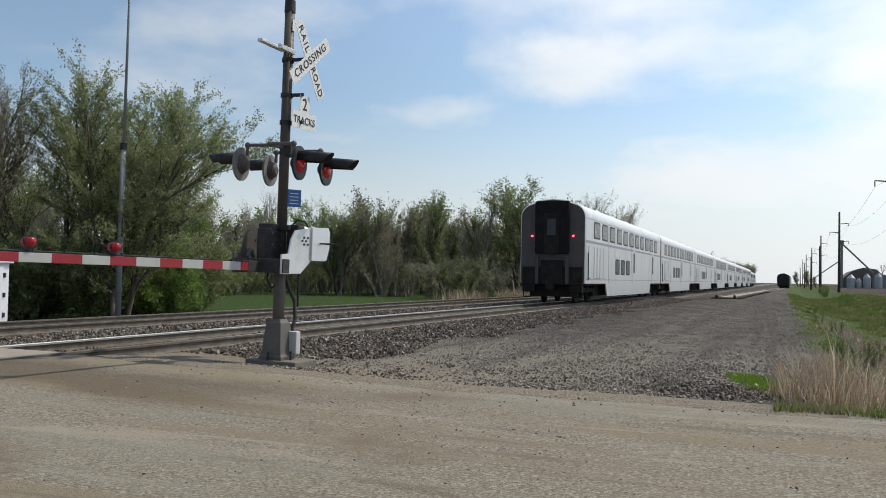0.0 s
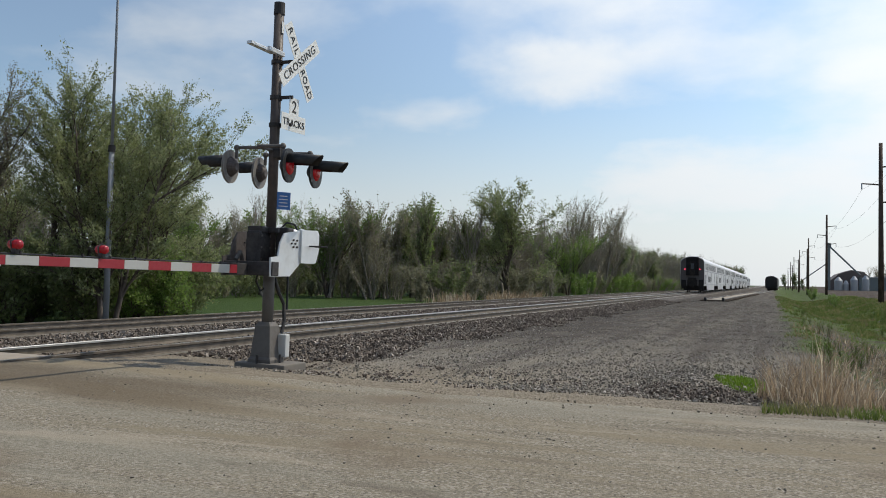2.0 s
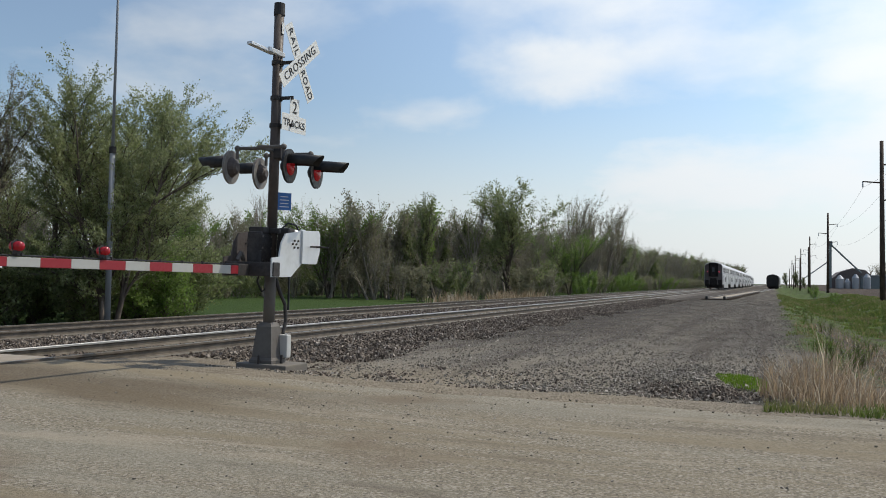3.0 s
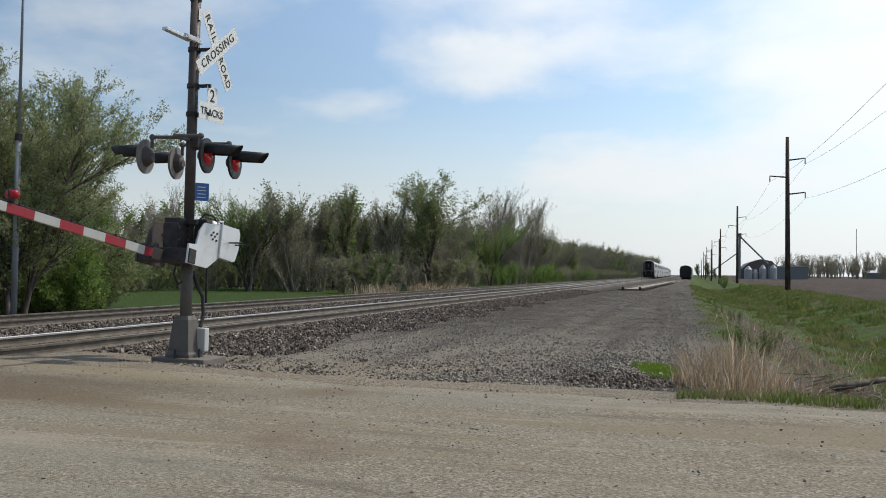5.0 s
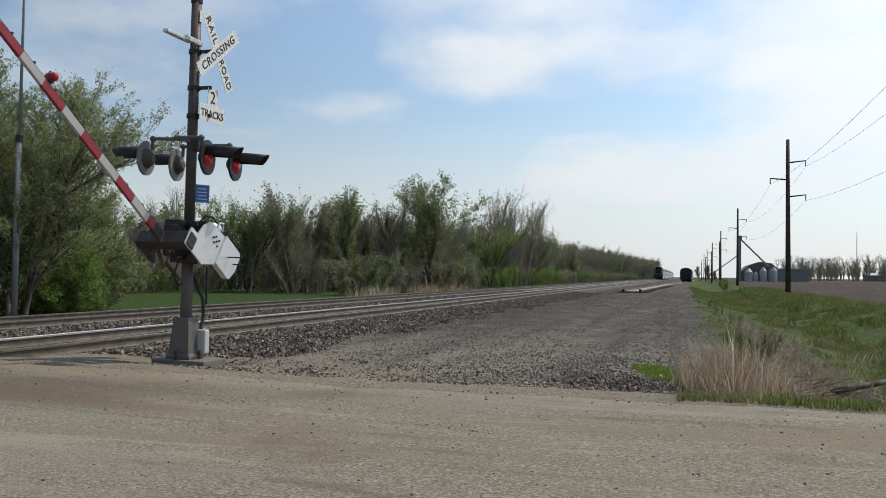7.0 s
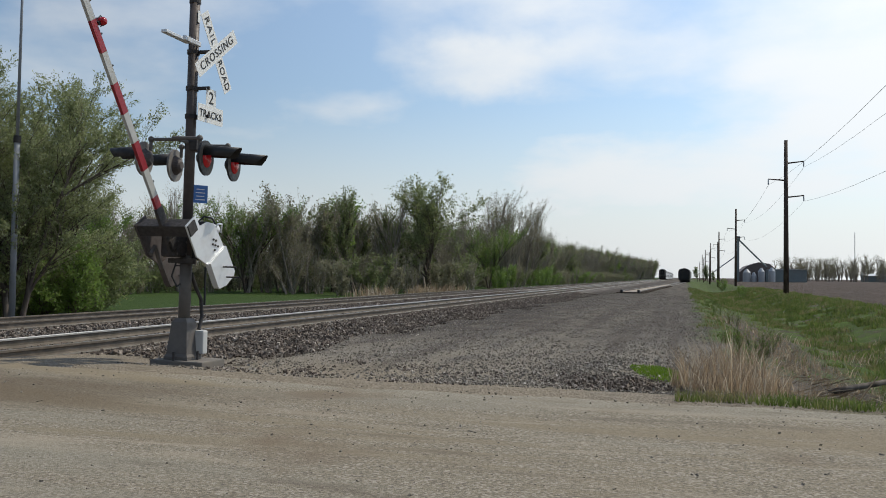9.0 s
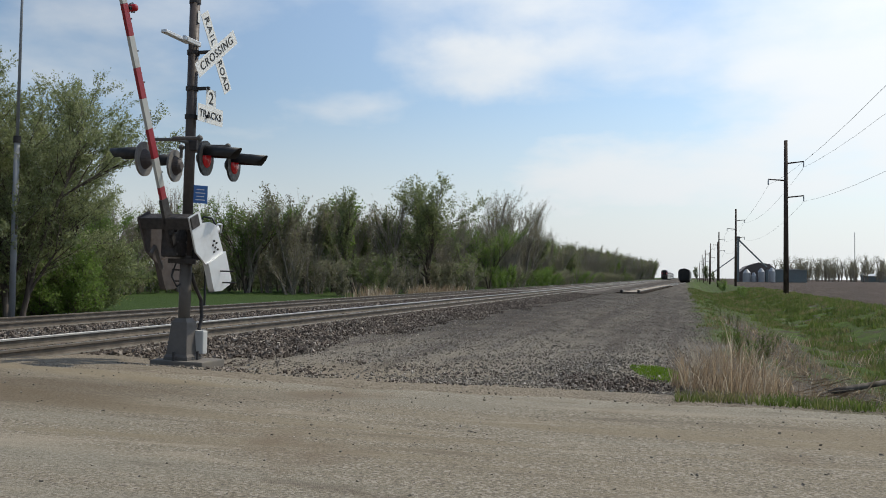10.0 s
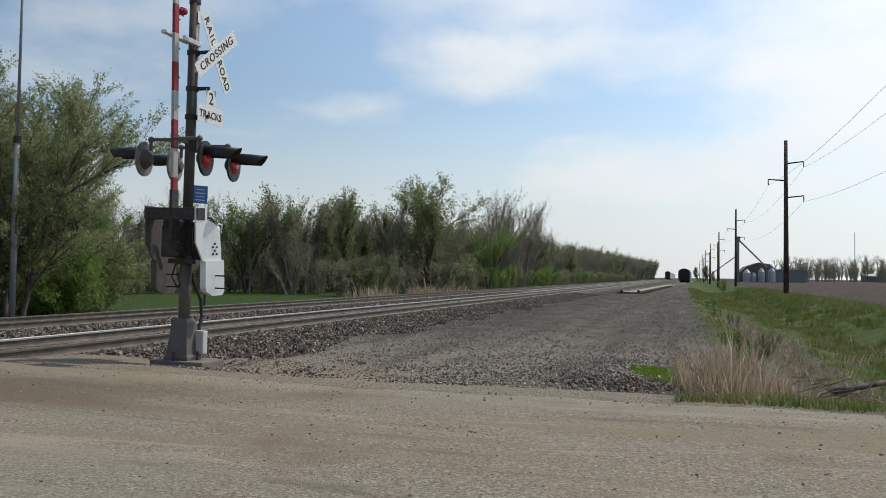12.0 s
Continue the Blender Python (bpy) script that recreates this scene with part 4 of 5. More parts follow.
def build_car(kind, label):
    """kind: coach, lounge or baggage. The car's rear end is at y = 0; rail top is z = 0."""
    c = thing("passenger_car", pose(0, 0, 0), label, "railcar", "train")
    ol = car_outline()
    bm = bmesh.new()
    rings = [[bm.verts.new((u * s, y, (v - 2.9) * s + 2.9)) for u, v in ol] for y, s in ((0.0, 0.975), (0.05, 1.0), (CAR_L - 0.05, 1.0), (CAR_L, 0.975))]
    n = len(ol)
    for a, b in zip(rings, rings[1:]):
        for i in range(n):
            f = bm.faces.new((a[i], a[(i + 1) % n], b[(i + 1) % n], b[i]))
            f.material_index = 1 if 1 <= i <= n - 3 else 0
    for r in (rings[0], rings[-1][::-1]):
        f = bm.faces.new(r); f.material_index = 2
    bmesh.ops.recalc_face_normals(bm, faces=bm.faces)
    body = part("body", bm, (M_SIDE, M_ROOF, M_END), c, "ribbed stainless steel body")
    for side in (1, -1):
        part("stripe", box((0.012, CAR_L - 0.12, 0.11), (side * 1.556, CAR_L / 2, 2.92)), M_STRIPE, c, "thin grey-blue stripe")
        for z in (2.70, 4.02):
            part("side_rib", box((0.014, CAR_L - 0.12, 0.035), (side * 1.557, CAR_L / 2, z)), M_SIDE, c)
        # skirt between the trucks
        ol2 = [(5.3, 0.30), (CAR_L - 5.3, 0.30), (CAR_L - 4.9, 0.96), (4.9, 0.96)]
        part("skirt", prism(ol2, side * 1.52 - 0.03, side * 1.52 + 0.03, axes="yz"), M_SIDE, c, "ribbed side skirt")
        for z in (0.42, 0.54, 0.66, 0.78):
            part("skirt_rib", box((0.012, CAR_L - 11.0, 0.03), (side * 1.557, CAR_L / 2, z)), M_SIDE, c)
        if kind == "coach":
            for k in range(11):
                y = 1.9 + 2.02 * k
                framed_window(c, y, y + 1.30, 3.18, 3.86, side, "upper_window")
            for k in range(3):
                y = 7.6 + 1.65 * k
                framed_window(c, y, y + 1.05, 1.50, 2.20, side, "lower_window")
        elif kind == "lounge":
            for k in range(12):
                y = 2.2 + 1.78 * k
                framed_window(c, y, y + 1.62, 3.10, 4.00, side, "upper_window")
            for k in range(4):
                y = 5.0 + 1.5 * k
                framed_window(c, y, y + 1.1, 1.50, 2.20, side, "lower_window")
        # doors: the boarding door low in the middle and one near the end
        for y, dark in ((13.6, True), (21.4, True)):
            d = part("side_door", box((0.02, 0.78, 1.95), (side * 1.555, y, 1.98), 0.004), M_SIDE, c, "narrow steel door")
            part("door_window", box((0.012, 0.5, 1.2), (side * 1.568, y, 2.18), 0.004), M_TINT, d)
        for k, y in enumerate((1.0, 2.2, 2.9, 3.6, 4.4)):
            part("panel_seam", box((0.010, 0.59, 1.54), (side * 1.553, y, 1.95), 0.002), M_GASKET, c)
            part("equipment_panel", box((0.022, 0.55, 1.5), (side * 1.556, y, 1.95), 0.004), M_SIDE, c)
        for y in (0.42,):
            part("grab_iron", tube([(side * 1.60, y, 1.1), (side * 1.60, y, 2.4)], 0.025, 6), M_UNDER, c)
        part("side_seam", box((0.010, CAR_L - 0.3, 0.03), (side * 1.556, CAR_L / 2, 1.14)), M_STRIPE, c)
        for y in (5.6, 12.6, 19.8):
            part("panel_joint", box((0.010, 0.03, 3.0), (side * 1.553, y, 2.5)), M_STRIPE, c)
        part("grille", box((0.014, 2.6, 0.30), (side * 1.556, 8.6, 2.52), 0.003), M_ROOF, c)
    for end, y in ((-1, 0.0), (1, CAR_L)):
        bm = box((1.62, 0.26, 2.46), (0, y + end * 0.10, 3.55), 0.08)
        dia = part("diaphragm", bm, M_RUBBER, c, "black rubber diaphragm")
        part("end_door", box((0.70, 0.03, 1.9), (0, y + end * 0.24, 3.25), 0.01), M_UNDER, dia)
        part("end_window", box((0.40, 0.02, 0.75), (0, y + end * 0.262, 3.55), 0.01), M_TINT, dia)
        bm = box((1.05, 0.22, 1.15), (0, y + end * 0.05, 1.45), 0.05)
        part("end_panel", bm, M_UNDER, c)
        # dark panel that makes the lower end black across its width
        part("end_skirt", box((2.86, 0.10, 0.85), (0, y + end * 0.03, 1.28), 0.04), M_UNDER, c, "black panel over the lower end")
        part("pilot", box((2.3, 0.30, 0.60), (0, y - end * 0.35, 0.62), 0.06), M_UNDER, c)
        for sx in (-0.72, 0.72):
            part("end_post", box((0.16, 0.16, 1.3), (sx, y + end * 0.06, 1.55), 0.03), M_END, c)
        for sx in (-1.12, 1.12):
            part("buffer_step", box((0.62, 0.3, 0.55), (sx, y - end * 0.10, 0.80), 0.05), M_UNDER, c)
            part("step_ladder", tube([(sx * 1.25, y - end * 0.1, 0.95), (sx * 1.25, y - end * 0.1, 0.30), (sx * 0.95, y - end * 0.1, 0.30)], 0.03, 6), M_UNDER, c)
        bm = box((0.26, 0.7, 0.28), (0, y + end * 0.20, 0.84), 0.04)
        box((0.34, 0.24, 0.40), (0, y + end * 0.52, 0.84), 0.05, bm)
        part("coupler", bm, M_UNDER, c)
    part("underfloor", box((2.2, CAR_L - 8.5, 0.62), (0, CAR_L / 2, 0.62), 0.05), M_UNDER, c)
    part("sill", box((2.8, CAR_L - 0.4, 0.14), (0, CAR_L / 2, 0.93), 0.02), M_UNDER, c)
    wheelset_truck(c, 2.75)
    wheelset_truck(c, CAR_L - 2.75)
    for k in range(5):
        part("roof_vent", box((0.9, 1.1, 0.10), (0, 3.5 + 4.6 * k, 4.92), 0.04), M_ROOF, c)
    return c


def build_locomotive():
    c = thing("locomotive", pose(0, 0, 0), "silver-grey diesel passenger locomotive", "locomotive", "train")
    ol = [(1.5, 0.9), (1.5, 3.5), (1.1, 4.1), (0.4, 4.4), (-0.4, 4.4), (-1.1, 4.1), (-1.5, 3.5), (-1.5, 0.9)]
    part("body", prism(ol, 0.2, 19.6), M_LOCO, c)
    part("nose", prism([(1.5, 0.9), (1.5, 2.4), (1.1, 2.7), (-1.1, 2.7), (-1.5, 2.4), (-1.5, 0.9)], 19.6, 21.0), M_LOCO, c)
    part("underframe", box((2.9, 21, 0.35), (0, 10.6, 0.80), 0.05), M_UNDER, c)
    part("fuel_tank", box((2.6, 5.5, 0.6), (0, 10.5, 0.55), 0.12), M_UNDER, c)
    for side in (1, -1):
        for k in range(6):
            part("side_grille", box((0.02, 1.4, 0.9), (side * 1.505, 2.2 + 2.0 * k, 3.0), 0.004), M_UNDER, c)
        part("side_stripe", box((0.016, 19.2, 0.5), (side * 1.505, 9.9, 1.7)), M_STRIPE, c)
    part("cab_window", box((2.5, 0.05, 0.7), (0, 19.62, 3.2), 0.01), M_WINDOW, c)
    wheelset_truck(c, 3.4)
    wheelset_truck(c, 17.6)
    return c


def build_train():
    """Cars from the rear, with the distance of each from the rear of the train."""
    coach = build_car("coach", "silver bilevel passenger car with a dark end and window rows")
    for sx in (-0.98, 0.98):
        part("marker_lamp", rod((sx, -0.03, 3.14), (sx, -0.06, 3.14), 0.05, 0.045, 14), M_MARKER, coach, "lit red marker lamp")
    lounge = build_car("lounge", "silver bilevel lounge car with a band of tall windows")
    out = [(coach, 0.0)]
    plain = copy_thing(coach, pose(0, 0, 0))
    for ob in list(plain.children):
        if ob.name.startswith("marker_lamp"):
            bpy.data.objects.remove(ob)
    plain["label"] = "silver bilevel passenger car coupled within the train"
    order = [plain, None, "lounge", None, None, None, None]
    for i, o in enumerate(order):
        d = CAR_PITCH * (i + 1)
        if o is plain:
            out.append((plain, d))
        elif o == "lounge":
            out.append((lounge, d))
        else:
            out.append((copy_thing(plain, pose(0, 0, 0)), d))
    loco = build_locomotive()
    out.append((loco, CAR_PITCH * 8 + 0.2))
    out.append((copy_thing(loco, pose(0, 0, 0)), CAR_PITCH * 8 + 21.7))
    return out


train = build_train()


# ---------------------------------------------------------------- things along the lane
def build_antenna():
    a = thing("antenna_pole", pose(-18.5, 20.05, -0.35, 0, 0.3, 0), "tall galvanised antenna pole beside the tracks", "pole")
    part("lower_tube", rod((0, 0, 0), (0, 0, 5.4), 0.088, 0.080, 14), M_ANTENNA, a, "thick grey lower tube", True)
    part("upper_tube", rod((0, 0, 5.35), (0.03, 0, 12.5), 0.048, 0.026, 10), M_ANTENNA, a, "thin upper tube", True)
    part("collar", rod((0, 0, 5.25), (0, 0, 5.45), 0.105, None, 14), M_DARK, a)
    part("foot_plate", box((0.4, 0.4, 0.06), (0, 0, 0.03), 0.01), M_CONC, a)


def build_cabinet():
    c = thing("signal_cabinet", pose(-19.1, 15.1, -0.35), "white painted steel signal cabinet beside the tracks", "cabinet")
    part("body", box((1.8, 1.6, 1.65), (0, 0, 0.93), 0.02), M_CABINET, c)
    part("roof", box((1.95, 1.75, 0.08), (0, 0, 1.79), 0.02), M_CABINET, c)
    part("plinth", box((1.7, 1.5, 0.2), (0, 0, 0.05), 0.01), M_CONC, c)
    d = part("door", box((0.03, 0.8, 1.4), (0.91, 0.2, 0.95), 0.01), M_CABINET, c)
    part("handle", box((0.04, 0.03, 0.16), (0.94, -0.1, 0.95), 0.006), M_DARK, d)
    for z in (0.45, 0.95, 1.45):
        part("hinge", box((0.05, 0.05, 0.12), (0.92, 0.65, z), 0.006), M_DARK, d)


def build_marker():
    m = thing("marker_post", pose(-17.9, 29.2, -0.35), "thin dark marker post at the edge of the lawn", "post")
    part("post", rod((0, 0, 0), (0.02, 0, 1.75), 0.045, None, 8), M_BLACK, m)
    part("cap", rod((0.02, 0, 1.73), (0.02, 0, 1.79), 0.055, None, 8), M_DARK, m)


def build_siding():
    """A short spur of old rail lying beside the lane."""
    s = thing("spur_track", pose(-4.6, 75, -0.12, 0, 0, -1.3), "pale dusty spur track ending beside the gravel lane", "railway track", kind="structure")
    for sx in (-0.72, 0.72):
        part("rail", prism([(u + sx, v) for u, v in rail_outline()], 0.4, 330), M_RAIL, s)
        part("end_stop", box((0.22, 0.3, 0.30), (sx, 0.3, 0.15), 0.06), M_BLACK, s, "dark rail end stop")
    part("dirt_fill", box((1.30, 80, 0.16), (0, 40.5, 0.03), 0.03), M_PANEL, s, "pale dirt between the rails")
    ties = bmesh.new(); box((2.4, 0.22, 0.16), (0, 0, 0), 0.01, ties)
    me = mesh_of("tie", ties, M_TIE)
    for i in range(60):
        part("tie", me, None, s, at=pose(0, 0.6 + 1.1 * i, -0.02))


def build_hopper(y, x, label, mat):
    c = thing("hopper_car", pose(x, y, -0.40, 0, 0, -1.3), label, "railcar", "parked cars")
    bm = bmesh.new()
    prism([(1.45, 1.1), (1.58, 1.9), (1.58, 3.3), (1.3, 3.9), (0.7, 4.2), (-0.7, 4.2), (-1.3, 3.9), (-1.58, 3.3), (-1.58, 1.9), (-1.45, 1.1)], 0.6, 15.6, bm)
    part("body", bm, mat, c)
    part("end_platform", box((2.9, 16.6, 0.3), (0, 8.1, 1.0), 0.04), M_UNDER, c)
    for yy in (0.25, 15.9):
        part("end_ladder", tube([(1.2, yy, 1.0), (1.2, yy, 3.9), (0.7, yy, 3.9), (0.7, yy, 1.0)], 0.04, 6), M_UNDER, c)
    part("roof_walk", box((0.7, 14, 0.06), (0, 8.1, 4.28), 0.01), M_UNDER, c)
    for k in range(3):
        part("discharge_chute", prism([(1.2, 1.0), (0.4, 0.35), (-0.4, 0.35), (-1.2, 1.0)], 3.0 + 4 * k, 5.4 + 4 * k), mat, c)
    wheelset_truck(c, 2.0)
    wheelset_truck(c, 14.2)
    return c


def utility_pole(x, y, h, arms=True, label="dark wooden utility pole with angled cross-arms"):
    p = thing("utility_pole", pose(x, y, ground_z(x, y), 0, random.uniform(-0.5, 0.2), 0), label, "utility pole", "pole line")
    part("post", rod((0, 0, -0.3), (0, 0, h), 0.24, 0.15, 10), M_POLEWOOD, p, "tapered wooden post", True)
    if arms:
        for sx, z in ((1, h - 1.9), (-1, h - 3.4), (1, h - 4.9)):
            bm = rod((0, 0, z - 0.15), (1.45 * sx, 0, z), 0.07, 0.05, 8)
            a = part("cross_arm", bm, M_POLEWOOD, p)
            part("insulator", rod((1.45 * sx, 0, z - 0.5), (1.45 * sx, 0, z + 0.02), 0.06, 0.05, 8), M_GALV, a)
    return p


def wire(points, r, label):
    bm = bmesh.new()
    for a, b in zip(points, points[1:]):
        prev = Vector(a)
        n = 10
        for i in range(1, n + 1):
            u = i / n
            q = Vector(a).lerp(Vector(b), u)
            q.z -= 1.2 * 4 * u * (1 - u)
            rod(prev, q, r, r, 5, bm, False)
            prev = q
    tagged(part("power_line", bm, M_WIRE), label, "cable")


def build_poles():
    H = 13.6
    ys = [2, 80, 158, 236, 314, 392, 470]
    for y in ys[1:]:
        utility_pole(8.5, y, H)
    for sx, dz in ((1.45, -1.9), (-1.45, -3.4), (1.45, -4.9)):
        wire([(8.5 + sx, y, H + dz - 0.5 + ground_z(8.5, 80)) for y in [-76] + ys], 0.009, "thin sagging power line between the poles")
    for x, y, h in ((6.6, 188, 9.4), (6.6, 250, 9.0), (6.6, 330, 8.8), (6.6, 420, 8.8)):
        utility_pole(x, y, h, False, "plain dark wooden pole beside the lane")


def build_elevator():
    e = thing("grain_elevator", pose(18.6, 330, 0), "distant grain elevator with a tall leg and bins", "grain elevator")
    part("leg_tower", box((0.8, 0.8, 16.0), (0, 0, 8.0), 0.1), M_SHED, e, "tall dark elevator leg")
    part("leg_head", box((1.3, 1.3, 1.4), (0, 0, 16.0), 0.2), M_SHED, e)
    part("spout", rod((0.4, 0, 15.2), (10, 2, 5.5), 0.30, None, 8), M_SHED, e)
    part("conveyor", rod((0, 0, 10.0), (-11, 4, 1.5), 0.20, None, 8), M_BIN, e)
    for x, r, h in ((3.0, 1.4, 3.4), (8.0, 1.2, 3.8), (11.6, 1.2, 4.0), (5.4, 1.0, 2.2)):
        bm = rod((x, 0, 0), (x, 0, h), r, None, 20)
        rod((x, 0, h), (x, 0, h + 1.3), r, 0.3, 20, bm)
        part("grain_bin", bm, M_BIN, e, "round pale steel bin")
    bm = prism([(1, 0), (1, 3.4), (4, 6.0), (8, 7.4), (12, 6.8), (14, 5.0), (14, 0)], 12, 40)
    part("storage_building", bm, M_ROOFRED, e, "dark arched storage building")
    s = thing("long_shed", pose(36, 345, 0), "long low grey steel shed", "shed")
    part("wall", box((14, 14, 4.6), (0, 0, 2.3), 0.05), M_SHED, s)
    part("roof", prism([(-7.4, 4.6), (0, 5.1), (7.4, 4.6)], -7.4, 7.4), M_BIN, s)
    s = thing("farm_building", pose(108, 560, 0), "far white-roofed farm building", "building")
    part("wall", box((12, 9, 3.6), (0, 0, 1.8), 0.05), M_SHED, s)
    part("roof", prism([(-4.9, 3.6), (0, 5.0), (4.9, 3.6)], -6.4, 6.4, axes="yz"), M_BIN, s)
    m = thing("radio_mast", pose(112, 640, 0), "thin far radio mast", "radio mast")
    part("shaft", rod((0, 0, 0), (0, 0, 34), 0.35, 0.2, 6), M_GALV, m)


build_antenna()
build_cabinet()
build_marker()
build_siding()
build_hopper(250, -0.4, "black covered hopper car parked on the spur", M_HOPPER)
build_hopper(268, 0.0, "grey covered hopper car parked on the spur", M_BIN)
build_poles()
build_elevator()


# ---------------------------------------------------------------- trees
def tree_meshes(seed, height, spread, trunks, leaves, leaf_size, leaf_mat_, wood, levels=4, lean=0.15, base_clear=0.2, up=0.5):
    """Wood and leaves of one tree: tapered limbs that fork, and small leaves along the outer twigs."""
    rng = random.Random(seed)
    wv, wf, tips = [], [], []

    def limb(p, d, length, r, level):
        n = 4 if level < 2 else (3 if level < levels else 1)
        sides = 6 if level < 2 else (4 if level < 3 else 3)
        ring = None
        q = p.copy()
        dd = d.normalized()
        kids = []
        for i in range(n + 1):
            rr = r * (1 - 0.55 * i / n) if level < levels else r * (1 - 0.85 * i / n)
            a = dd.orthogonal().normalized()
            b = dd.cross(a)
            o = len(wv)
            for k in range(sides):
                t = 6.2832 * k / sides
                v = q + (a * math.cos(t) + b * math.sin(t)) * rr
                wv.append((v.x, v.y, v.z))
            if ring is not None:
                for k in range(sides):
                    wf.append((ring + k, ring + (k + 1) % sides, o + (k + 1) % sides, o + k))
            ring = o
            if i < n:
                dd = (dd + Vector((rng.gauss(0, 0.13), rng.gauss(0, 0.13), rng.gauss(0.05, 0.10) * up))).normalized()
                nq = q + dd * (length / n)
                if level >= levels - 1:
                    tips.append((q.copy(), nq.copy()))
                if level < levels and (i + 1) / n > (base_clear if level == 0 else 0.15):
                    kids.append((nq.copy(), dd.copy(), rr))
                q = nq
        if level < levels:
            for kp, kd, kr in kids:
                for _ in range(2 if level < 2 else 1):
                    ax = Vector((rng.gauss(0, 1), rng.gauss(0, 1), rng.gauss(0, 0.5)))
                    nd = (kd * rng.uniform(0.5, 1.0) + ax.normalized() * spread * rng.uniform(0.5, 1.0) + Vector((0, 0, 0.25 * up))).normalized()
                    limb(kp, nd, length * rng.uniform(0.42, 0.62), kr * rng.uniform(0.45, 0.65), level + 1)
            limb(q, dd, length * 0.5, r * 0.42, level + 1)

    for i in range(trunks):
        a = 6.283 * (i + rng.random() * 0.6) / trunks
        off = Vector((math.cos(a), math.sin(a), 0)) * (0.22 if trunks > 1 else 0)
        d = Vector((math.cos(a) * lean * rng.uniform(0.6, 1.5), math.sin(a) * lean * rng.uniform(0.6, 1.5), 1))
        limb(off + Vector((0, 0, -0.3)), d, height * 0.60 * rng.uniform(0.85, 1.05), height * (0.020 if trunks == 1 else 0.013), 0)
    lv, lf = [], []
    for i in range(leaves):
        a, b = tips[rng.randrange(len(tips))]
        p = a.lerp(b, rng.random()) + Vector((rng.gauss(0, 1), rng.gauss(0, 1), rng.gauss(0, 1))) * leaf_size * 1.1
        s = leaf_size * rng.uniform(0.55, 1.25)
        e = Euler((rng.uniform(-1.2, 1.2), rng.uniform(-1.2, 1.2), rng.uniform(0, 6.28))).to_matrix()
        o = len(lv)
        for u, v, w in ((-1.0, -0.15, 0), (0.35, -0.5, 0.1), (0.75, 0.5, -0.1)):
            q = p + e @ Vector((u * s, v * s, w * s))
            lv.append((q.x, q.y, max(0.02, q.z)))
        lf.append((o, o + 1, o + 2))
    return from_arrays("trunk", wv, wf, wood, True), from_arrays("crown", lv, lf, leaf_mat_)


def plant_tree(meshes, at, label, category="tree", group="", name="tree"):
    t = thing(name, at, label, category, group)
    new("trunk", meshes[0]).parent = t
    if len(meshes[1].polygons):
        new("crown", meshes[1]).parent = t
    return t


def joined(name, items, label):
    """Many far trees in one object: items are (wood mesh, leaf mesh) and a pose."""
    vs, fs, mats, idx, at = [], [], [], [], 0
    for meshes, m in items:
        for me in meshes:
            if me.materials[0] not in mats:
                mats.append(me.materials[0])
            mi = mats.index(me.materials[0])
            co = np.empty(len(me.vertices) * 3)
            me.vertices.foreach_get("co", co)
            mm = np.array(m)
            co = co.reshape(-1, 3) @ mm[:3, :3].T + mm[:3, 3]
            vs.append(co)
            lp = np.empty(len(me.loops), dtype=np.int64)
            me.loops.foreach_get("vertex_index", lp)
            polys = lp.reshape(len(me.polygons), -1) + at
            fs += polys.tolist()
            idx.append(np.full(len(polys), mi))
            at += len(co)
    me = bpy.data.meshes.new(name)
    me.from_pydata(np.concatenate(vs).tolist(), [], fs)
    for mt in mats:
        me.materials.append(mt)
    me.polygons.foreach_set("material_index", np.concatenate(idx).astype(np.int32))
    me.update()
    tagged(new(name, me), label, "trees", kind="stuff")


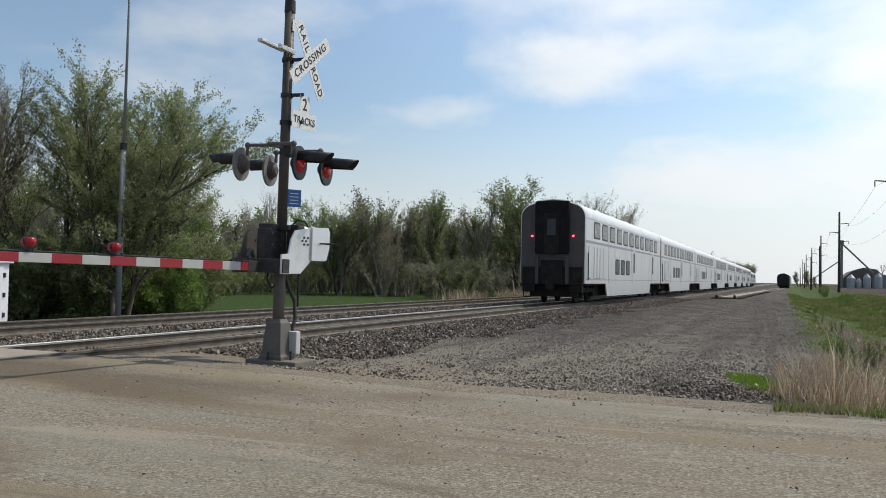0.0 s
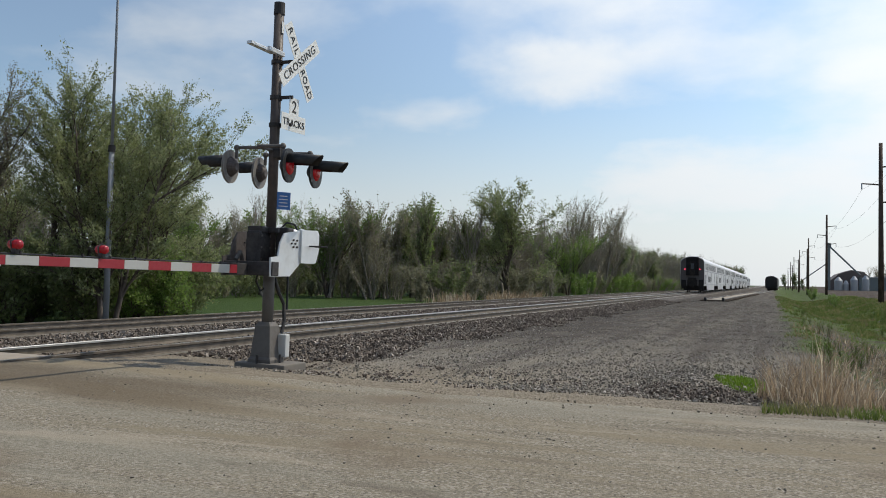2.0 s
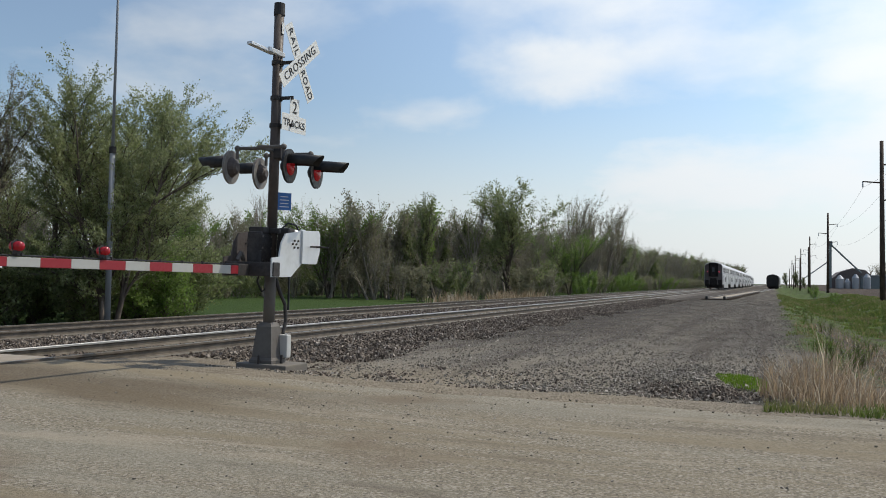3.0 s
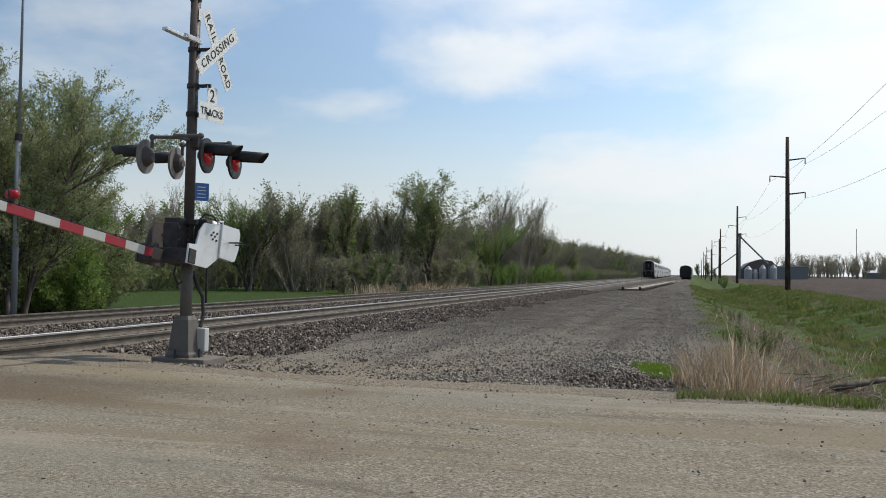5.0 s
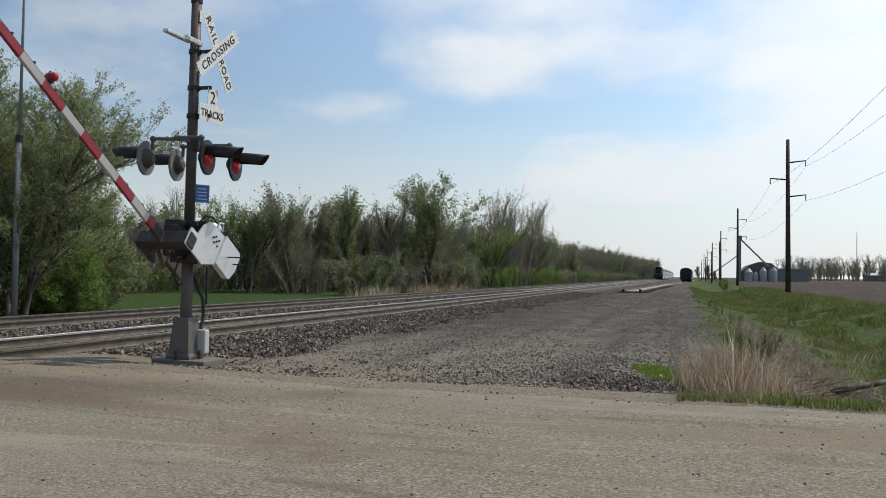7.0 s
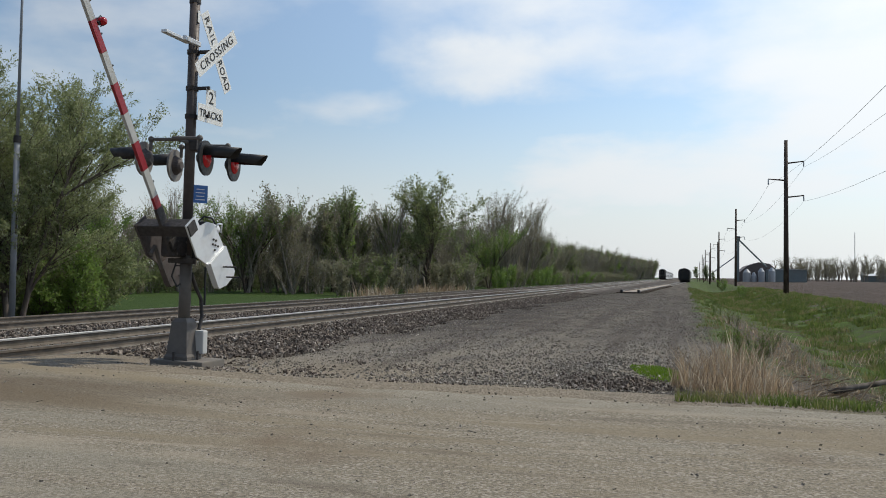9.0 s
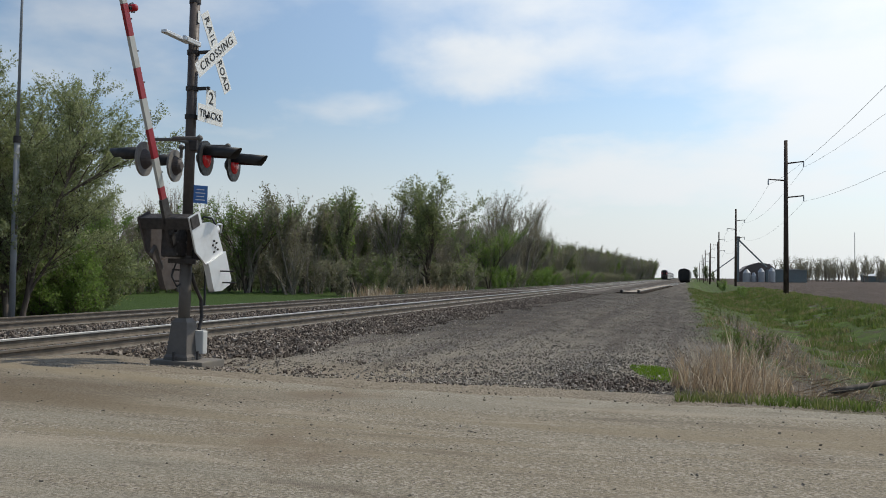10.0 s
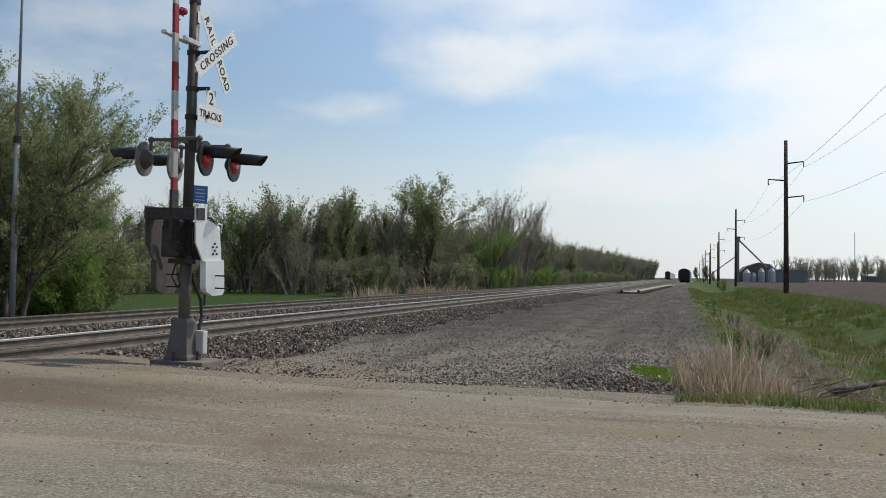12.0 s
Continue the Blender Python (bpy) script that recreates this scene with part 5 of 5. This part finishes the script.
def build_trees():
    distant = []
    # the near group beyond the tracks
    willow = tree_meshes(11, 7.6, 0.80, 3, 76000, 0.050, M_LEAF_WILLOW, M_BARK, 4, 0.28, 0.2, 0.45)
    plant_tree(willow, pose(-19.3, 20.9, -0.35) @ Matrix.Diagonal((0.96, 0.96, 0.99, 1)), "leaning multi-stem willow in fresh pale leaf", group="near trees")
    plant_tree(willow, pose(-22.0, 25.6, -0.35, 0, 0, 140) @ Matrix.Diagonal((1.04, 1.04, 1.04, 1)), "multi-stem willow in fresh pale leaf among undergrowth", group="near trees")
    sparse = tree_meshes(23, 7.6, 0.46, 5, 36000, 0.042, M_LEAF_BUD, M_BARK, 4, 0.16, 0.3, 0.9)
    plant_tree(sparse, pose(-21.5, 16.6, -0.35), "tall multi-stem tree still nearly bare with buds", group="near trees")
    plant_tree(tree_meshes(31, 7.2, 0.6, 3, 30000, 0.046, M_LEAF_WILLOW, M_BARK, 4, 0.2, 0.25, 0.6), pose(-24.5, 22.5, -0.35), "young willow in pale new leaf", group="near trees")
    bush = tree_meshes(41, 2.6, 0.9, 6, 14000, 0.055, M_LEAF_BRIGHT, M_BARK, 3, 0.5, 0.1, 0.3)
    plant_tree(bush, pose(-19.9, 24.0, -0.35), "dense bright green bush in fresh leaf", "bush", name="bush")
    dull = tree_meshes(43, 2.6, 0.9, 6, 7000, 0.070, M_LEAF_GREEN, M_BARK, 2, 0.5, 0.1, 0.3)
    for k, (x, y, r) in enumerate(((-22.0, 18.5, 30), (-23.5, 21.5, 100), (-24.0, 15.5, 200), (-22.2, 25.0, 260), (-25.5, 19.0, 310), (-27, 24, 20), (-24.5, 27.5, 77), (-27, 28, 150), (-26, 13.5, 40), (-28, 17, 190), (-29, 21, 280), (-30, 26, 330), (-21.0, 24.6, 120), (-21.6, 26.4, 15), (-22.6, 28.2, 220), (-23.8, 30.0, 70), (-20.6, 21.6, 165), (-25.5, 31.5, 250))):
        plant_tree(dull, pose(x, y, -0.35, 0, 0, r) @ Matrix.Diagonal((1.25, 1.25, 1.25, 1)), "dull green undergrowth bush under the trees", "bush", "undergrowth", "bush")
    # the belt along the tracks: leafy and budding trees with fine upright twigs
    kinds = []
    for i, (lm, lv, sp, up, ls) in enumerate(((M_LEAF_GREEN, 9000, 0.62, 0.7, 0.105), (M_LEAF_BUD, 5200, 0.45, 1.0, 0.080), (M_LEAF_GREEN, 7000, 0.55, 0.8, 0.100),
                                              (M_LEAF_BRIGHT, 9500, 0.6, 0.75, 0.105), (M_LEAF_BUD, 1500, 0.42, 1.05, 0.070), (M_LEAF_GREEN, 15000, 0.85, 0.45, 0.105))):
        kinds.append(tree_meshes(60 + i, 10.0, sp, 1 + (i % 2), lv, ls, lm, M_TWIG if i in (1, 4) else M_BARK, 4 if i in (1, 4, 5) else 3, 0.12, 0.22, up))
    far_kinds = []
    for i, (lm, lv, sp, up, ls) in enumerate(((M_LEAF_GREEN, 2600, 0.62, 0.7, 0.20), (M_LEAF_BUD, 2600, 0.45, 1.0, 0.15), (M_LEAF_GREEN, 2300, 0.58, 0.75, 0.20),
                                              (M_LEAF_BRIGHT, 2000, 0.6, 0.7, 0.21), (M_LEAF_BUD, 900, 0.42, 1.05, 0.11), (M_LEAF_GREEN, 2400, 0.72, 0.55, 0.22))):
        far_kinds.append(tree_meshes(70 + i, 10.0, sp, 2 if i in (1, 4) else 1, lv, ls, lm, M_TWIG if i in (1, 4) else M_BARK, 2 if i != 4 else 3, 0.12, 0.22, up))
    far_bare = tree_meshes(78, 10.0, 0.55, 1, 500, 0.20, M_LEAF_BUD, M_TWIG, 2, 0.12, 0.2, 0.9)
    shrubs = [tree_meshes(80 + i, 3.6, 0.8, 3, 2200, 0.105, lm, M_TWIG, 1, 0.4, 0.05, 0.6) for i, lm in enumerate((M_LEAF_GREEN, M_LEAF_BUD, M_LEAF_BRIGHT))]
    shrubs.append(tree_meshes(89, 4.4, 0.55, 5, 1500, 0.075, M_LEAF_BUD, M_TWIG, 1, 0.25, 0.05, 1.0))
    names = ("tree in fresh green leaf in the belt along the tracks", "half-bare budding tree in the belt along the tracks")
    rng = random.Random(4)

    def row(forms, x0, y0, y1, gap, h0, h1, jitter):
        y = y0
        while y < y1:
            k = rng.choice((0, 1, 2, 1, 4, 3, 4, 2, 1, 4))
            s = rng.uniform(h0, h1) / 10.0 * (0.93 + 0.0013 * y)
            x = x0 + rng.uniform(-jitter, jitter)
            m = pose(x, y, -0.4, 0, 0, rng.uniform(0, 360)) @ Matrix.Diagonal((s, s, s, 1))
            if y < 150:
                plant_tree(forms[k], m, names[1 if k in (1, 4) else 0], group="tree belt")
            else:
                distant.append((far_kinds[k], m))
            y += gap * rng.uniform(0.7, 1.3) * (1 + y / 250)
    row(kinds, -41, 30, 90, 3.2, 6.6, 8.2, 2.0)
    row(far_kinds, -45, 26, 110, 2.4, 6.6, 8.2, 1.6)
    row(far_kinds, -50, 30, 130, 2.6, 7.0, 9.0, 1.6)
    row(kinds, -28, 68, 800, 3.8, 7.4, 9.4, 1.6)
    row(far_kinds, -31.5, 66, 900, 3.0, 7.4, 9.6, 1.6)
    row(far_kinds, -36.5, 84, 900, 4.0, 8.2, 10.4, 2.0)
    row((far_kinds[1], far_kinds[1], far_kinds[2], far_kinds[0], far_kinds[4], far_kinds[1]), -34.0, 64, 140, 2.3, 8.0, 9.2, 1.2)
    plant_tree(kinds[5], pose(-24.6, 81, -0.4, 0, 0, 40) @ Matrix.Diagonal((1.30, 1.30, 1.16, 1)), "large round tree in fresh leaf standing over the belt", group="tree belt")
    for x0, ya, yb in ((-30.0, 62, 220), (-35.0, 66, 160), (-43.0, 30, 100), (-49.0, 34, 110)):
        y = ya
        while y < yb:
            s = rng.uniform(0.9, 1.5)
            plant_tree(shrubs[rng.choice((0, 1, 3, 3))], pose(x0 + rng.uniform(-1.5, 1.5), y, -0.4, 0, 0, rng.uniform(0, 360)) @ Matrix.Diagonal((s, s, s, 1)), "scrubby undergrowth shrub along the belt", "shrub", "undergrowth", "shrub")
            y += rng.uniform(1.6, 2.8) * (1 + y / 300)
    for x, y, s in ((-35.5, 64.5, 0.86), (-37.0, 68.0, 0.8)):
        plant_tree(kinds[3], pose(x, y, -0.4, 0, 0, y * 9) @ Matrix.Diagonal((s, s, s, 1)), "slim bright green tree in full fresh leaf", group="tree belt")
    plant_tree(kinds[3], pose(-24.0, 106, -0.4, 0, 0, 200) @ Matrix.Diagonal((0.92, 0.92, 0.86, 1)), "rounded bright green tree in full fresh leaf", group="tree belt")
    for x, y, s in ((-24.5, 118, 1.30), (-26.0, 126, 1.42), (-25.0, 135, 1.38), (-26, 142, 1.3)):
        plant_tree(kinds[1], pose(x, y, -0.4, 0, 0, y * 7) @ Matrix.Diagonal((s, s, s, 1)), names[1], group="tree belt")
    y = 60
    while y < 420:
        x = -24.0 + rng.uniform(-1.6, 1.6)
        s = rng.uniform(0.7, 1.25)
        k = rng.choice((0, 1, 1, 3, 3)) if y < 100 or y > 210 else rng.choice((2, 2, 0, 1, 3))
        plant_tree(shrubs[k], pose(x, y, -0.4, 0, 0, rng.uniform(0, 360)) @ Matrix.Diagonal((s, s, s, 1)), "scrubby undergrowth shrub along the belt", "shrub", "undergrowth", "shrub")
        y += rng.uniform(1.6, 3.0) * (1 + y / 300)
    y = 26
    while y < 80:
        x = -39.0 + rng.uniform(-1.6, 1.6)
        s = rng.uniform(0.5, 0.9)
        plant_tree(shrubs[rng.choice((0, 1, 3))], pose(x, y, -0.4, 0, 0, rng.uniform(0, 360)) @ Matrix.Diagonal((s, s, s, 1)), "scrubby undergrowth shrub along the belt", "shrub", "undergrowth", "shrub")
        y += rng.uniform(1.6, 3.0)
    # far bare trees across the field
    bare = []
    for i in range(260):
        x, y = rng.uniform(56, 240), rng.uniform(500, 620)
        s = rng.uniform(0.8, 1.6)
        bare.append((far_bare, pose(x, y, -0.4, 0, 0, rng.uniform(0, 360)) @ Matrix.Diagonal((s, s, s, 1))))
    joined("far_tree_belt", distant, "far end of the tree belt in fresh leaf")
    joined("far_bare_trees", bare, "far bare grey trees beyond the field")
    for x, y, s in ((4.4, 72, 0.22), (4.9, 84, 0.30), (4.2, 104, 0.45), (4.8, 125, 0.55)):
        plant_tree(shrubs[2 if s < 0.5 else 0], pose(x, y, -0.25, 0, 0, y * 5) @ Matrix.Diagonal((s, s, s, 1)), "low green bush beside the gravel lane", "bush", "lane bushes", "bush")
    for x, y, s in ((8, 330, 0.75), (5.5, 420, 0.8), (9, 290, 0.45), (40, 380, 0.7)):
        plant_tree(far_kinds[0], pose(x, y, -0.3) @ Matrix.Diagonal((s, s, s, 1)), "small far tree near the pole line", group="far trees")


build_trees()


# ---------------------------------------------------------------- grass and litter
def blades(n, seed, place, h, w, name, material, label, lean=0.35):
    rng = random.Random(seed)
    vs, fs = [], []
    for i in range(n):
        p = place(rng)
        if p is None:
            continue
        x, y, k = p
        z = ground_z(x, y) - 0.01
        hh, ww = rng.uniform(*h) * k, rng.uniform(*w) * (1 + max(0, y - 10) / 22)
        a, l = rng.uniform(0, 6.28), rng.gauss(0, lean)
        dx, dy = math.cos(a), math.sin(a)
        lx, ly = rng.gauss(0, lean) * hh, rng.gauss(0, lean) * hh
        o = len(vs)
        vs += [(x - dx * ww, y - dy * ww, z), (x + dx * ww, y + dy * ww, z), (x + lx * 0.35 + dx * ww * 0.7, y + ly * 0.35 + dy * ww * 0.7, z + hh * 0.6),
               (x + lx * 0.35 - dx * ww * 0.7, y + ly * 0.35 - dy * ww * 0.7, z + hh * 0.6), (x + lx, y + ly, z + hh)]
        fs += [(o, o + 1, o + 2, o + 3), (o + 3, o + 2, o + 4)]
    tagged(new(name, from_arrays(name, vs, fs, material)), label, "grass", kind="stuff")


def build_grass():
    def verge(rng):
        y = 9.6 + 115 * rng.random() ** 1.8
        x = 0.3 + 9.6 * rng.random()
        if x < 0.5 + 0.9 * sm(y, 24, 15) + 0.8 * noise.noise((0.3, y * 0.22, 3)) + 0.5 * noise.noise((x, y * 0.9, 6)):
            return None
        if ((x - 2.7) * 0.55) ** 2 + ((y - 13.2) * 0.36) ** 2 < 1.0 + 0.6 * noise.noise((x, y, 4)):
            return None
        if y < 55 and abs(x - 2.5) < 1.15 + 0.7 * noise.noise((x * 0.8, y * 0.4, 8)) and rng.random() < 0.9:
            return None
        clump = noise.noise((x * 0.9, y * 0.6, 7)) + 0.6 * noise.noise((x * 2.6, y * 1.6, 5))
        if clump < -0.08 or (x < 2.2 and rng.random() < 0.45):
            return None
        low = 0.55 + 0.45 * sm(x, 2.2, 4.5)
        return x, y, low * (0.55 + 0.6 * clump + 0.006 * (min(y, 70) - 10))
    blades(165000, 21, verge, (0.06, 0.25), (0.004, 0.012), "verge_grass", M_GRASS, "uneven green grass on the verge and ditch")

    def edge(rng):
        x = rng.uniform(-0.1, 9.0)
        y = 9.15 + abs(rng.gauss(0, 0.38)) + 0.15 * noise.noise((x, 0, 0))
        if rng.random() > 1.0 - 0.8 * sm(abs(x - 2.15), 0.5, 0.15):
            return None
        return x, y, 1.0
    blades(7000, 22, edge, (0.03, 0.13), (0.003, 0.008), "edge_grass", M_GRASS, "short green grass along the road edge")

    def straw(rng):
        a, r = rng.uniform(0, 6.28), rng.random() ** 0.6
        x, y = 0.52 + 0.72 * r * math.cos(a), 11.2 + 1.3 * r * math.sin(a)
        return x, y, (1.05 - 0.5 * r) * (1.15 - 0.35 * sm(x, 0.6, 1.6))
    blades(1150, 23, straw, (0.14, 0.80), (0.002, 0.007), "dry_grass", M_STRAW, "tall dry straw-coloured grass clump", 0.36)

    def thin_straw(rng):
        y = 9.8 + 22 * rng.random() ** 1.5
        x = rng.uniform(0.6, 9.5)
        if noise.noise((x * 0.6, y * 0.45, 17)) < 0.1:
            return None
        return x, y, 1.0
    blades(9000, 24, thin_straw, (0.10, 0.34), (0.003, 0.007), "scattered_straw", M_STRAW, "scattered dry stalks among the grass", 0.5)

    def lime(rng):
        a, r = rng.uniform(0, 6.28), rng.random() ** 0.5
        u, v = r * math.cos(a) + 0.25 * noise.noise((a, r, 1)), r * math.sin(a)
        return -0.35 + 0.42 * u - 0.12 * v, 12.7 + 1.1 * v - 0.4 * u, 1.0 - 0.5 * r
    blades(1500, 25, lime, (0.05, 0.11), (0.005, 0.010), "lime_grass", M_LIME, "low patch of bright lime-green grass")

    def belt_foot(rng):
        y = 42 + 40 * rng.random()
        x = -21.8 + rng.gauss(0, 0.6)
        if noise.noise((x * 0.2, y * 0.22, 27)) < 0.12:
            return None
        return x, y, 0.5 + rng.random()
    blades(2600, 26, belt_foot, (0.3, 0.8), (0.006, 0.012), "tall_dry_grass", M_STRAW, "tall dry grass along the foot of the tree belt", 0.35)

    # weeds standing by the lane, and a burnt-looking log with sticks
    weed = tree_meshes(91, 1.2, 0.45, 5, 420, 0.028, M_LEAF_BRIGHT, M_GRASS, 2, 0.25, 0.1, 0.9)
    for x, y, s in ((1.15, 16.5, 0.70), (1.5, 18.5, 0.40), (0.9, 19.5, 0.35), (1.9, 21.5, 0.35), (5.6, 14.6, 0.6), (6.4, 20.0, 0.5), (2.6, 27, 0.45), (1.6, 31, 0.5), (5.2, 33, 0.45), (6.6, 36, 0.5), (4.6, 42, 0.5), (6.8, 45, 0.55), (5.8, 52, 0.6), (7.6, 26, 0.45), (1.3, 38, 0.4), (1.2, 45, 0.45), (1.6, 54, 0.5)):
        plant_tree(weed, pose(x, y, ground_z(x, y), 0, 0, 57 * s * x) @ Matrix.Diagonal((s, s, s, 1)), "thin upright weed with small leaves", "weed", "weeds", "weed")
    rng = random.Random(77)
    vs, fs = [], []
    for i in range(520):
        x, y = rng.gauss(2.4, 0.65), 10.2 + abs(rng.gauss(0, 6.0))
        a, l, rr = rng.uniform(0, 3.14), rng.uniform(0.1, 0.5), rng.uniform(0.004, 0.012)
        z = ground_z(x, y) + rr
        dx, dy, up = math.cos(a) * l, math.sin(a) * l, rng.uniform(0, 0.12)
        o = len(vs)
        for k in range(3):
            b = 2.094 * k
            vs += [(x - math.sin(a) * rr * math.cos(b), y + math.cos(a) * rr * math.cos(b), z + rr * math.sin(b)), (x + dx, y + dy, z + up + 0.5 * rr * math.sin(b))]
        fs += [(o, o + 1, o + 3, o + 2), (o + 2, o + 3, o + 5, o + 4), (o + 4, o + 5, o + 1, o)]
    tagged(new("twig_litter", from_arrays("twig_litter", vs, fs, M_STRAW)), "dry sticks and stalks littering the bare ditch", "litter", kind="stuff")
    lg = thing("fallen_log", pose(2.72, 16.0, ground_z(2.72, 16.0) + 0.11), "dark weathered log with broken sticks in the ditch", "log")
    part("log", rod((-0.6, -0.25, 0.0), (0.62, 0.25, 0.22), 0.066, 0.045, 9), M_DEADWOOD, lg, "", True)
    part("stick", rod((0.1, -0.3, -0.05), (0.45, 0.1, 0.32), 0.016, 0.01, 6), M_STRAW, lg)
    part("stick", rod((-0.9, -0.5, -0.06), (-0.2, -0.25, 0.10), 0.02, 0.012, 6), M_DEADWOOD, lg)


build_grass()


# ---------------------------------------------------------------- what moves
def motions():
    speed, start = 40.0, 38.7
    for ob, d in train:
        walk(ob, [(t, pose(TRACKS[0], start + d + speed * t, RAIL_TOP)) for t in (0.0, 4.0, 8.0, 12.0)])
    rows = [(0.0, 0.3), (3.9, 0.3), (4.4, 2.0), (5.3, 13.5), (6.0, 22.5), (6.5, 29.0), (7.2, 37.0), (8.0, 45.5), (8.8, 53.5), (9.5, 61.3), (10.0, 67.5), (10.5, 73.5), (11.0, 79.0), (11.5, 84.0), (12.0, 87.5)]
    walk(gate_arm, [(t, pose(*PIVOT, -a, 0, 0)) for t, a in rows])


motions()
